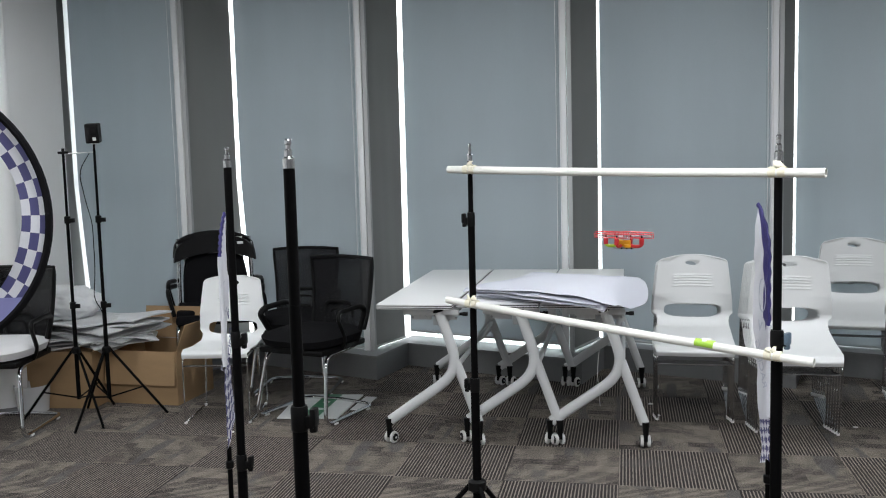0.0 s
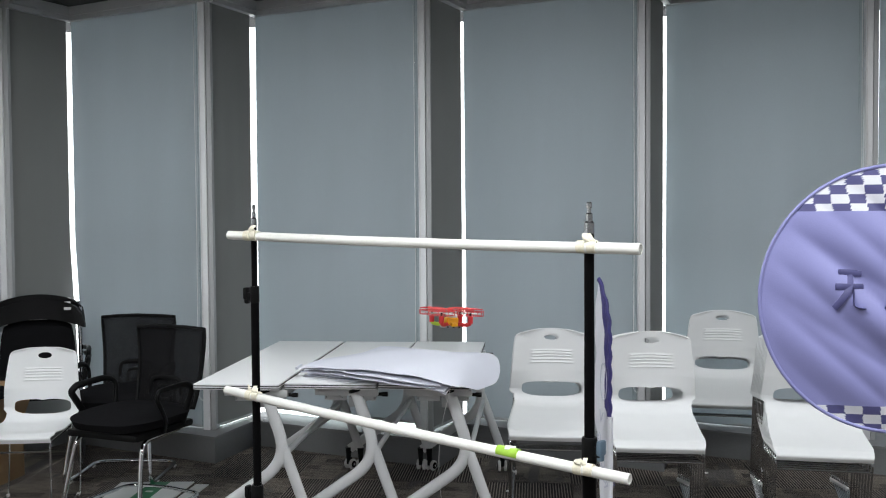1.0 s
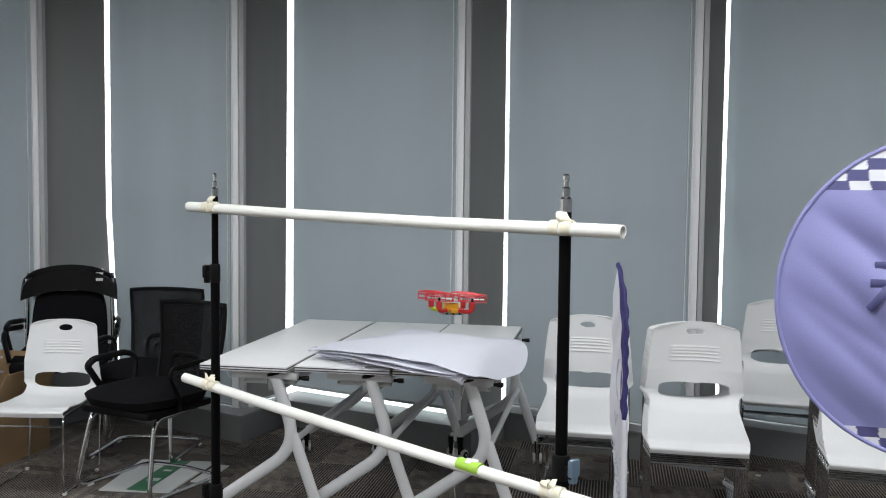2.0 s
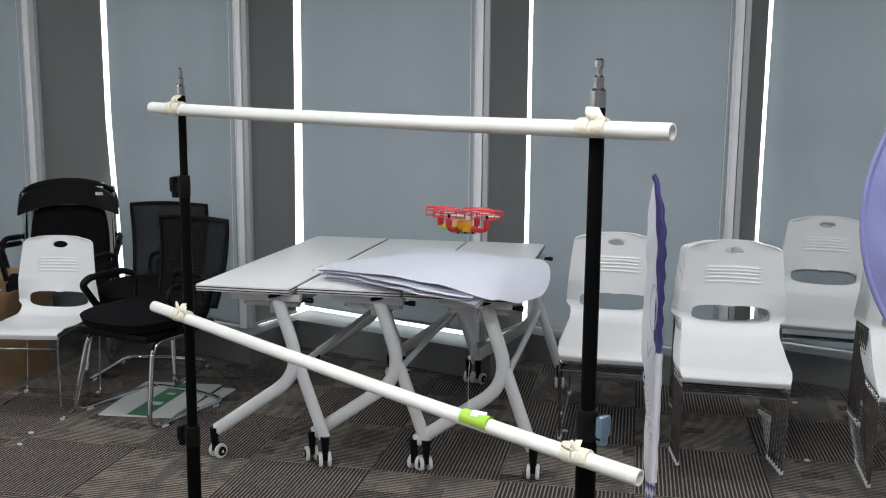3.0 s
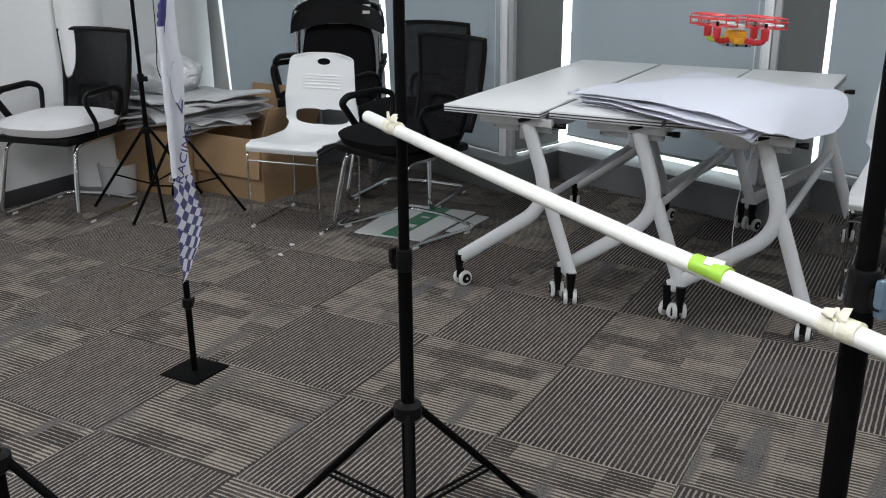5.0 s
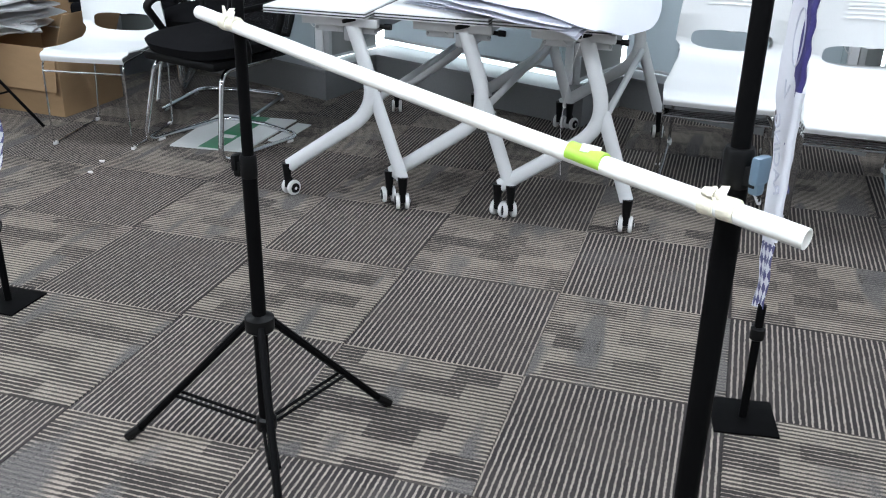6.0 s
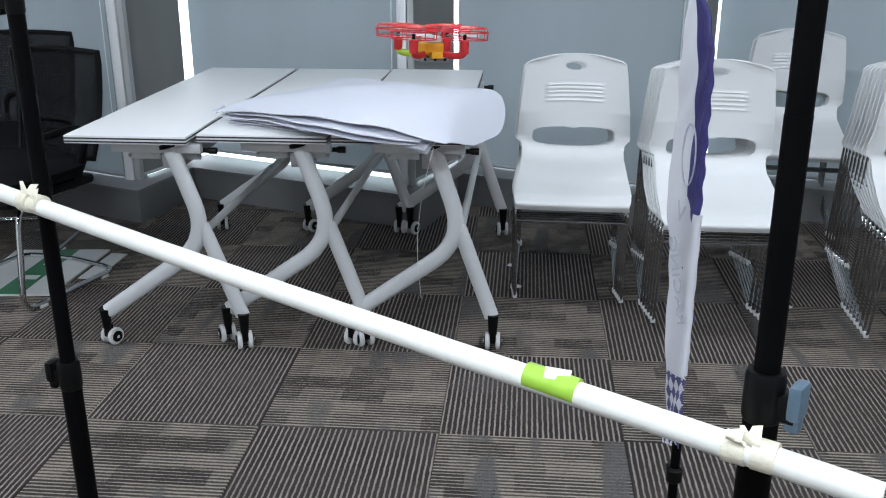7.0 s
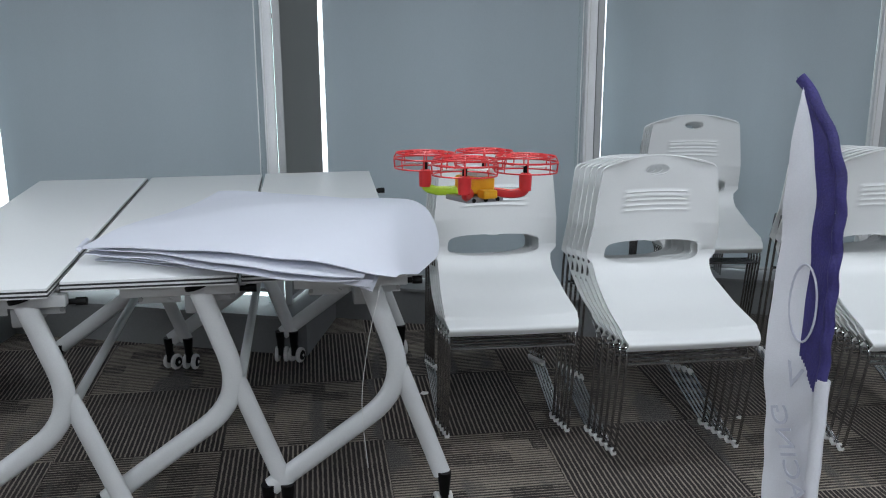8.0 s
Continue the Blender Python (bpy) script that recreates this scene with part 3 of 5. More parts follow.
def pipe(a, c, label, lime=False):
    a, c = Vector(a), Vector(c)
    w = thing("pipe_bar", label, "pvc pipe", "white pipes of the bar gate")
    d = (c - a).normalized()
    b = B()
    r, ri, n = 0.0118, 0.0095, 16
    u = d.cross(Vector((0, 0, 1))).normalized()
    v = u.cross(d)
    L = (c - a).length
    rings = []
    for s, rr in ((0.03, ri), (0, ri), (0, r), (L * 0.33, r), (L * 0.66, r), (L, r), (L, ri), (L - 0.03, ri)):
        sag = Vector((0, 0, -0.004 * math.sin(math.pi * s / L)))
        rings.append([b.verts.new(a + d * s + sag + u * (rr * math.cos(t)) + v * (rr * math.sin(t))) for t in (2 * math.pi * j / n for j in range(n))])
    for A, C in zip(rings, rings[1:]):
        for j in range(n):
            b.faces.new((A[j], A[(j + 1) % n], C[(j + 1) % n], C[j]))
    b.faces.new(rings[0])
    b.faces.new(rings[-1][::-1])
    bmesh.ops.recalc_face_normals(b, faces=b.faces)
    part("tube", b, PVC, w)
    if lime:
        b = B()
        q = a + d * (L * lime)
        tube(b, [q, q + d * 0.052], r + 0.0009, 18)
        part("lime_tape", b, LIME, w, "lime green tape band")
        b = B()
        box(b, -0.010, -0.006, -0.0006, 0.014, 0.006, 0.0006)
        m = Matrix.Translation(q + d * 0.024 + Vector((0.004, -0.006, r + 0.0002)))
        bmesh.ops.transform(b, matrix=m @ d.to_track_quat('X', 'Z').to_matrix().to_4x4() @ pose(0, 0, 0, 32, 0, 18), verts=b.verts)
        part("tape_patch", b, WHITE_TAPE, w)
    return w


def tie(at, label="crumpled cream masking tape tying a pipe to a stand"):
    """Crumpled masking tape round pipe and post, with loose ears."""
    w = thing("tape_tie", label, "masking tape", "tape ties on the bar gate")
    rnd = random.Random(int(abs(at[0] * 991 + at[2] * 77)))
    b = B()
    d = Vector((0.88, -0.475, 0)).normalized()
    for s in (-0.012, 0.012):
        q = Vector(at) + d * s
        tube(b, [q - d * 0.009, q + d * 0.010], 0.0132 + rnd.uniform(0, 0.001), 14)
    for i in range(4):
        o = Vector(at) + d * rnd.uniform(-0.015, 0.015) + Vector((0, -0.004, 0.008))
        up = Vector((rnd.uniform(-0.5, 0.5), rnd.uniform(-0.3, 0.3), rnd.uniform(0.6, 1.0) * (1 if i < 3 else -1))).normalized() * rnd.uniform(0.012, 0.022)
        sd = d * rnd.uniform(0.006, 0.010)
        bend = Vector((rnd.uniform(-0.006, 0.006), -0.006, 0))
        sheet(b, lambda u, v, o=o, up=up, sd=sd, bend=bend: o + up * v + sd * (u - 0.5) * 2 * (1 - 0.5 * v) + bend * math.sin(v * 3.0 + u), 3, 5, 0.0006)
    part("tape", b, TAPE, w)
    return w


pipe((-0.513, -1.042, 1.388), (0.512, -1.586, 1.366), "white pvc pipe tied level across two black stands")
pipe((-0.530, -1.034, 0.968), (0.490, -1.590, 0.902), "white pvc pipe tied low across the stands with lime tape", 0.735)
for q in ((-0.439, -1.083, 1.387), (0.409, -1.531, 1.369), (-0.440, -1.083, 0.963), (0.401, -1.542, 0.908)):
    tie(q)


def checker_slot(cells_u, cells_v):
    return lambda u, v: 1 if (int(u * cells_u) + int(v * cells_v)) % 2 else 0


def text_mesh(body, size, m, extrude=0.0006):
    cu = bpy.data.curves.new("lettering", 'FONT')
    cu.body, cu.size, cu.extrude, cu.align_x = body, size, extrude, 'CENTER'
    tmp = bpy.data.objects.new("lettering", cu)
    scene.collection.objects.link(tmp)
    dg = bpy.context.evaluated_depsgraph_get()
    me = bpy.data.meshes.new_from_object(tmp.evaluated_get(dg))
    bpy.data.objects.remove(tmp)
    b = B()
    b.from_mesh(me)
    bmesh.ops.transform(b, matrix=m, verts=b.verts)
    return b


def feather_flag(x, y, yaw, label, seed, width=0.088, flare=0.0, blue=0.50, check=0.27, cell=0.030, lift=0.0):
    """A small feather flag: base plate, pole with collar, sleeve, cloth with check hem. The cloth leaves the pole along local +x."""
    w = thing("feather_flag", label, "flag", "feather flags of the course", pose(x, y, 0, 0, 0, yaw))
    rnd = random.Random(seed)
    part("base_plate", box(B(), -0.075, -0.075, 0, 0.075, 0.075, 0.006, 0.002, pose(0, 0, 0, 0, 0, -9)), BLK_METAL, w)
    part("pole", cyl(B(), (0, 0, 0.006), (0, 0, 0.305), 0.010, 12), BLK_METAL, w)
    b = B()
    lathe(b, [(0.011, 0.215), (0.017, 0.22), (0.017, 0.245), (0.011, 0.25)], 14)
    box(b, 0.012, -0.006, 0.222, 0.03, 0.006, 0.243, 0.003)
    part("collar", b, BLK_PLASTIC, w)
    b = B()
    z0, z1 = 0.30, 1.227

    def spine(v):
        z = z0 + (z1 - z0) * v
        t = max(0.0, (v - 0.80) / 0.20)
        return 0.095 * t ** 2.2, z

    def edge(v):
        z = z0 + (z1 - z0) * v
        full = width * (0.62 + 0.38 * min(1, v * 3.0))
        t = max(0.0, (v - 0.55) / 0.45)
        full += flare * math.exp(-((v - 0.16) / 0.14) ** 2)
        return max(spine(v)[0] + 0.004, full - 0.02 * t), z + (0.09 * max(0, 0.25 - v) / 0.25 if flare else -0.03 * (1 - v))
    ph = [rnd.uniform(0, 6.28) for _ in range(5)]

    def wave(u, v):
        return 0.010 * u * math.sin(v * 6 + ph[0] + u * 2) + 0.004 * u * math.sin(v * 19 + ph[1]) + 0.0022 * math.sin(v * 55 + u * 7 + ph[3]) * math.sin(v * 9 + ph[4]) + 0.005 * math.sin(u * 5 + ph[2]) * (0.4 + 0.6 * v) * u

    def f(u, v):
        sx, sz = spine(v)
        ex, ez = edge(v)
        x0 = sx + (0.012 if v > check else -0.011)
        return (x0 + (ex - x0) * u, wave(u, v), sz + (ez - sz) * u)

    def slot(u, v):
        if v < check:
            a, c = u * (width + 0.6 * flare) / cell, v * 0.95 / (cell * 1.13)
            return 1 if (math.floor(a + c) + math.floor(a - c)) % 2 else 0
        if v > blue + 0.16 * u and u < 0.42:
            return 2
        return 0
    part("cloth", sheet(b, f, 26, 190, 0.0012, slot=slot), [FLAGW, NAVY, PURPLE], w)
    b = B()
    pts = []
    for i in range(40):
        sx, sz = spine(blue + 0.02 + (0.98 - blue) * i / 39)
        pts.append((sx + 0.004, 0.0022 * math.sin(i * 1.3), sz))
    tube(b, pts, 0.0095, 10, r2=0.006, ref=(1, 0, 0))
    part("upper_sleeve", b, PURPLE, w, "gathered blue-violet sleeve")
    b = B()
    pts = [(0.003, 0.001 * math.sin(i * 2.1), 0.30 + 0.955 * (check + (blue + 0.02 - check) * i / 14)) for i in range(15)]
    tube(b, pts, 0.0115, 10, r2=0.009)
    part("lower_sleeve", b, FLAGW, w)
    # printed mark and lettering on both faces
    for side in (-1, 1):
        b = B()
        ring = [(0.052 + 0.026 * math.cos(t), side * 0.004 + wave(0.5, 0.62), 0.90 + 0.060 * math.sin(t)) for t in (2 * math.pi * i / 28 for i in range(29))]
        tube(b, ring, 0.0018, 5, cap=False)
        part("ring_print", b, GREYPRINT, w)
    face = pose(0.056, -0.010, 0.600 + lift, 90, -66, 0)
    part("lettering", text_mesh("RACING", 0.048, face), NAVY, w)
    part("show_through_print", text_mesh("RACING", 0.048, pose(0.052, 0.013, 0.600 + lift, 90, -66, 0)), GREYPRINT, w)
    part("show_through_print", text_mesh("V", 0.056, pose(0.050, 0.013, 0.725 + lift, 90, -10, 0)), GREYPRINT, w)
    part("lettering", text_mesh("V", 0.056, pose(0.052, -0.010, 0.725 + lift, 90, -10, 0)), NAVY, w)
    return w


feather_flag(0.540, -0.515, 107, "white and blue-violet feather flag with check hem on a black base", 3, width=0.108, check=0.17, lift=0.045)
feather_flag(-1.515, -0.594, 99, "white feather flag lettered in navy with check hem", 5, 0.080, 0.066, 0.78, 0.345, 0.040, 0.085)


def disc_point(r, a, dish=0.0):
    return (r * math.cos(a), dish, r * math.sin(a))


def round_gate_panel(x, y, z, rad, yaw):
    """Pop-up round banner seen from its lettered side."""
    w = thing("round_banner", "round lavender pop-up banner with check edge and navy lettering", "banner", "round pop-up banners", pose(x, y, z, 0, 0, yaw))

    def half(h):
        return math.sqrt(max(0.0, rad * rad - h * h))

    def fold(X, Z):
        s = Z + 0.55 * X
        e = 1 - (X * X + Z * Z) / (rad * rad)
        return -0.030 * e + 0.020 * e * (0.5 - abs(math.sin(s * 19 + 2.5 * X))) + 0.014 * e * (0.5 - abs(math.sin((Z + 0.9 * X) * 31 + 1.3)))

    def band(h0, h1):
        def f(u, v):
            h = h0 + (h1 - h0) * v
            X = -half(h) + 2 * half(h) * u
            return (X, fold(X, h), h)
        return f
    top, low = rad * 0.66, -rad * 0.80
    part("centre_cloth", sheet(B(), band(low, top), 60, 64, 0.0012), LAV, w)

    def ck(cell):
        def f(h0, h1):
            def s(u, v):
                h = h0 + (h1 - h0) * v
                X = -half(h) + 2 * half(h) * u
                return 1 if (int((X + 9 + h * 0.15) / cell) + int((h + 9) / (cell * 0.55))) % 2 else 0
            return s
        return f
    for nm, h0, h1 in (("check_top", top, rad * 0.995), ("check_foot", -rad * 0.995, low)):
        part(nm, sheet(B(), band(h0, h1), 110, 24, 0.0012, slot=ck(0.036)(h0, h1)), [FLAGW, NAVY], w)
    ring = [disc_point(rad, 2 * math.pi * i / 72) for i in range(73)]
    part("rim", tube(B(), ring, 0.004, 8, cap=False), LAV, w)
    part("pole", cyl(B(), (0, 0.012, -z + 0.006), (0, 0.012, -rad + 0.02), 0.010), BLK_METAL, w)
    part("base_plate", box(B(), -0.09, -0.08, -z, 0.09, 0.10, -z + 0.006, 0.002), BLK_METAL, w)
    # three characters, drawn as strokes
    S = 0.078
    glyphs = [
        [((.15, 1), (.90, .97)), ((.02, .62), (.98, .60)), ((.55, 1), (.50, .62), (.08, .02)), ((.60, .60), (.60, .06), (.98, .04))],
        [((.55, 1), (.45, .55), (.05, 0)), ((.50, .62), (.65, .3), (.98, .02))],
        [((.0, .72), (.45, .74)), ((.24, 1), (.24, 0)), ((.24, .62), (.02, .25)), ((.26, .6), (.42, .42)), ((.56, .92), (.56, .4), (.42, .02)), ((.56, .92), (.82, .92), (.82, .08), (1, .06))],
    ]
    for gi, g in enumerate(glyphs):
        b = B()
        for st in g:
            pts = rounded([(-0.143 + gi * 0.105 + px * S * 0.82 + pz * 0.004, 0, -0.010 - S / 2 + pz * S + 0.030) for px, pz in st], 0.012, 3)
            fine = []
            for p0, p1 in zip(pts, pts[1:]):
                fine += [p0.lerp(p1, t / 4) for t in range(4)]
            fine.append(pts[-1])
            tube(b, [(p.x, fold(p.x, p.z) - 0.0016, p.z) for p in fine], 0.0072, 6, r2=0.0018, ref=(0, 0, 1))
        part("character", b, NAVY, w)
    return w


def round_gate_ring(x, y, z, rad, yaw):
    w = thing("round_banner", "round pop-up gate with check ring and black rim", "banner", "round pop-up banners", pose(x, y, z, 0, 0, yaw))
    r0 = rad * 0.80
    n = 44

    def f(u, v):
        a = 2 * math.pi * u
        r = r0 + (rad - r0) * v
        return disc_point(r, a, 0.004 * math.sin(a * 5) * (1 - v))
    part("check_ring", sheet(B(), f, n * 4, 6, 0.0012, slot=lambda u, v: 1 if (int(u * n) + int(v * 3)) % 2 else 0), [FLAGW, NAVY], w)
    ring = [disc_point(rad, 2 * math.pi * i / 72) for i in range(73)]
    part("rim", tube(B(), ring, 0.009, 8, cap=False), BLK_CLOTH, w)

    def seg(u, v):
        h = -rad * 0.985 + (rad * 0.985 - rad * 0.60) * v
        half = math.sqrt(rad * rad - h * h) * 0.985
        return (-half + 2 * half * u, -0.006, h)
    part("foot_cloth", sheet(B(), seg, 24, 8, 0.0012), LAV, w)
    b = B()
    for ang in range(0, 360, 60):
        a = radians(ang)
        sheet(b, lambda u, v, a=a: (0.135 + (0.012 * u) * math.cos(a) - 0.006 * (v - .5) * math.sin(a), -0.009, -rad * 0.74 + (0.016 * u) * math.sin(a) + 0.008 * (v - .5) * math.cos(a)), 3, 3, 0.0008)
    part("orange_mark", b, ORANGE, w)
    part("pole", cyl(B(), (0, 0.014, -z + 0.006), (0, 0.014, -rad + 0.01), 0.010), BLK_METAL, w)
    part("base_plate", box(B(), -0.09, -0.08, -z, 0.09, 0.10, -z + 0.006, 0.002), BLK_METAL, w)
    return w


round_gate_panel(1.074, -1.40, 1.250, 0.287, 0)
round_gate_ring(-1.524, -2.15, 1.322, 0.306, 10)

# ---------------------------------------------------------------- folding tables
def caster(w, x, y, yaw):
    c = part("caster", cyl(B(), (x, y, 0.128), (x, y, 0.062), 0.019, 12, 0.013), BLK_PLASTIC, w)
    b = B()
    m = pose(x, y, 0, 0, 0, yaw)
    box(b, -0.010, -0.008, 0.030, 0.010, 0.018, 0.070, 0.004, m)
    part("fork", b, BLK_PLASTIC, c)
    for s in (-1, 1):
        b = B()
        prof = [(0.019, -0.008), (0.028, -0.0065), (0.030, 0.0), (0.028, 0.0065), (0.019, 0.008)]
        lathe(b, prof, 20, m @ pose(s * 0.017, 0.016, 0.030, 0, 90, 0))
        part("wheel", b, FOOT, c)
        b = B()
        lathe(b, [(0.019, 0.0), (0.018, 0.003), (0.007, 0.0045)] if s > 0 else [(0.019, 0.0), (0.018, -0.003), (0.007, -0.0045)], 16, m @ pose(s * 0.0252, 0.016, 0.030, 0, 90, 0))
        part("wheel_cap", b, BLK_PLASTIC, c)
        b = B()
        lathe(b, [(0.0065, 0.0), (0.005, 0.002)], 10, m @ pose(s * 0.0290, 0.016, 0.030, 0, 90 * s, 0))
        part("axle_cap", b, FOOT, c)
    return c


def table(x0, x1, y0, y1, ztop, label, seed):
    """A flip-top table: banded top, two forked end frames on casters, beam and hinge brackets."""
    rnd = random.Random(seed)
    w = thing("folding_table", label, "table", "folding tables pushed together", pose(x0, y0, 0))
    W, L = x1 - x0, y1 - y0
    part("tabletop", box(B(), 0, 0, ztop - 0.025, W, L, ztop, 0.0025), WHITE_LAM, w)
    for z in (ztop - 0.0085, ztop - 0.0185):
        b = B()
        box(b, -0.0012, -0.0012, z - 0.0022, W + 0.0012, L + 0.0012, z + 0.0022)
        part("edge_band", b, EDGE_BLK, w, "black edge line", smooth=False)
    for e, yy in enumerate((0.065, L - 0.11)):
        b = B()
        tube(b, rounded([(0.300, yy, ztop - 0.040), (0.400, yy, 0.375), (0.038, yy, 0.118)], 0.13, 9), 0.0165, 14, r2=0.026, ref=(0, 1, 0))
        part("curved_leg", b, WHITE_STEEL, w)
        b = B()
        tube(b, [(0.378, yy + 0.004, 0.425), (0.487, yy + 0.004, 0.118)], 0.0165, 14, r2=0.024, ref=(0, 1, 0))
        part("straight_leg", b, WHITE_STEEL, w)
        b = B()
        lathe(b, [(0.030, 0), (0.030, 0.010), (0.022, 0.014)], 16, pose(0.299, yy, ztop - 0.046, 0, -14, 0))
        part("leg_cap", b, BLK_PLASTIC, w)
        caster(w, 0.030, yy - 0.006, rnd.uniform(-35, 35))
        caster(w, 0.492, yy - 0.006, rnd.uniform(-35, 35))
        b = B()
        box(b, 0.12, yy - 0.014, ztop - 0.062, 0.40, yy + 0.014, ztop - 0.034, 0.003)
        part("cross_rail", b, WHITE_STEEL, w)
        for s, xx in ((-1, 0.205), (1, 0.335)):
            b = B()
            box(b, xx - 0.05, yy + 0.03, ztop - 0.092, xx + 0.05, yy + 0.036, ztop - 0.068, 0.002)
            tube(b, [(xx + s * 0.04, yy + 0.033, ztop - 0.030), (xx - s * 0.03, yy + 0.033, ztop - 0.085)], 0.007, 6)
            br = part("hinge_bracket", b, WHITE_STEEL, w)
            b = B()
            cyl(b, (xx + s * 0.045, yy + 0.026, ztop - 0.080), (xx + s * 0.045, yy + 0.040, ztop - 0.080), 0.006, 10)
            part("bolt", b, GREY_STEEL, br)
        b = B()
        tube(b, [(0.37, yy + 0.02, ztop - 0.060), (0.425, yy + 0.02, ztop - 0.060)], 0.0075, 8)
        tube(b, [(0.415, yy + 0.02, ztop - 0.060), (0.440, yy + 0.02, ztop - 0.060)], 0.0105, 8)
        part("release_knob", b, BLK_PLASTIC, w)
    b = B()
    box(b, 0.265, 0.08, ztop - 0.118, 0.325, L - 0.12, ztop - 0.070, 0.006)
    part("beam", b, GREY_STEEL, w)
    b = B()
    tube(b, [(0.385, 0.10, 0.400), (0.385, L - 0.14, 0.400)], 0.013, 10)
    part("stretcher", b, WHITE_STEEL, w)
    return w


table(-1.168, -0.792, 0.412, 1.800, 0.717, "white flip-top folding table on casters beside another table", 1)
table(-0.778, -0.378, 0.465, 1.815, 0.715, "white flip-top folding table on casters between two others", 2)
table(-0.366, 0.024, 0.470, 1.825, 0.716, "white flip-top folding table on casters half under a folded banner", 3)


# folded white banner on the tables, several layers
def banner():
    w = thing("folded_banner", "white cloth banner folded in layers hanging over the table edge", "banner cloth")
    Z0 = 0.721

    def layer(A, Bq, C, E, z, lift, seed, name, bulge):
        rnd = random.Random(seed)
        ph = [rnd.uniform(0, 6.28) for _ in range(6)]
        A, Bq, C, E = [Vector(q) for q in (A, Bq, C, E)]

        def f(u, v):
            a, c = (u - 0.62) / 0.38, (v - 0.45) / 0.55
            if a > 0 and c > 0:
                k = max(a, c) / math.hypot(a, c)
                u, v = 0.62 + 0.38 * a * k, 0.45 + 0.55 * c * k
            p = (A * (1 - u) + Bq * u) * (1 - v) + (E * (1 - u) + C * u) * v
            p.y -= bulge * math.sin(math.pi * u ** 1.7) * (1 - v) ** 2
            full = math.sin(math.pi * min(0.5, u * 0.75)) if seed == 5 else math.sin(math.pi * min(1, u * 1.1))
            h = z + lift * full * math.sin(math.pi * min(1, 0.12 + v * 0.9))
            h += 0.0035 * math.sin(u * 7 + ph[0] + v * 3) * v + 0.003 * math.sin(v * 9 + ph[1]) + 0.002 * math.sin(u * 19 + v * 8 + ph[2])
            over = max(0.0, p.x - 0.030)
            if seed < 5:
                h -= 0.55 * over * min(1, over / 0.05)
            h += (0.005 if seed == 5 else 0.002) * (0.5 - abs(math.sin(u * 5.3 + v * 2.6 + ph[3]))) * min(1, 4 * v) + 0.003 * (0.5 - abs(math.sin(v * 7.1 - u * 3.7 + ph[4])))
            front = max(0.0, 0.44 - p.y)
            h -= (0.06 + 0.30 * max(0.0, min(1.0, (p.x + 0.22) / 0.2))) * front * min(1, front / 0.1)
            edge = (1 - v) ** 6
            h -= 0.003 * edge
            if seed < 5:
                return (p.x - 0.42 * max(0, over - 0.03), p.y, h)
            # the top fold closes down to the table at its full, rounded end
            end = max(0.0, (u - 0.74) / 0.26)
            foot = 0.726 - 0.040 * max(0.0, min(1.0, p.x / 0.06))
            return (p.x - 0.25 * max(0.0, over - 0.10), p.y, h + (foot - h) * (1 - math.cos(end * math.pi / 2)) ** 1.2)
        return part(name, sheet(B(), f, 44, 36, 0.0022), SHEET, w)

    layer((-0.735, 0.640), (-0.065, 0.350), (0.150, 0.860), (-0.46, 1.22), Z0 + 0.004, 0.004, 1, "bottom_fold", 0.00)
    layer((-0.720, 0.628), (-0.070, 0.345), (0.165, 0.880), (-0.45, 1.20), Z0 + 0.014, 0.008, 2, "lower_fold", 0.03)
    layer((-0.752, 0.618), (-0.095, 0.350), (0.160, 0.880), (-0.47, 1.21), Z0 + 0.024, 0.016, 3, "middle_fold", 0.085)
    layer((-0.742, 0.610), (-0.085, 0.342), (0.175, 0.900), (-0.46, 1.22), Z0 + 0.034, 0.026, 4, "upper_fold", 0.075)
    layer((-0.764, 0.602), (-0.010, 0.350), (0.265, 0.960), (-0.48, 1.22), Z0 + 0.047, 0.055, 5, "top_fold", 0.07)
    # rolled left fold joins the upper two layers
    b = B()
    tube(b, [(-0.760, 0.600 + 0.03 * t, Z0 + 0.036) for t in (0, 1, 2, 3)], 0.0065, 8)
    part("fold_edge", b, SHEET, w)
    b = B()
    tube(b, rounded([(-0.045, 0.34, 0.715), (-0.075, 0.335, 0.60), (-0.10, 0.36, 0.42), (-0.085, 0.35, 0.25)], 0.1, 6), 0.0009, 5)
    part("loose_thread", b, FOOT, w)
    return w


banner()


# ---------------------------------------------------------------- white stacking chairs
def super_hole(cu, cv, au, av, p=3.0):
    return lambda u, v: (abs((u - cu) / au) ** p + abs((v - cv) / av) ** p) ** (1 / p)


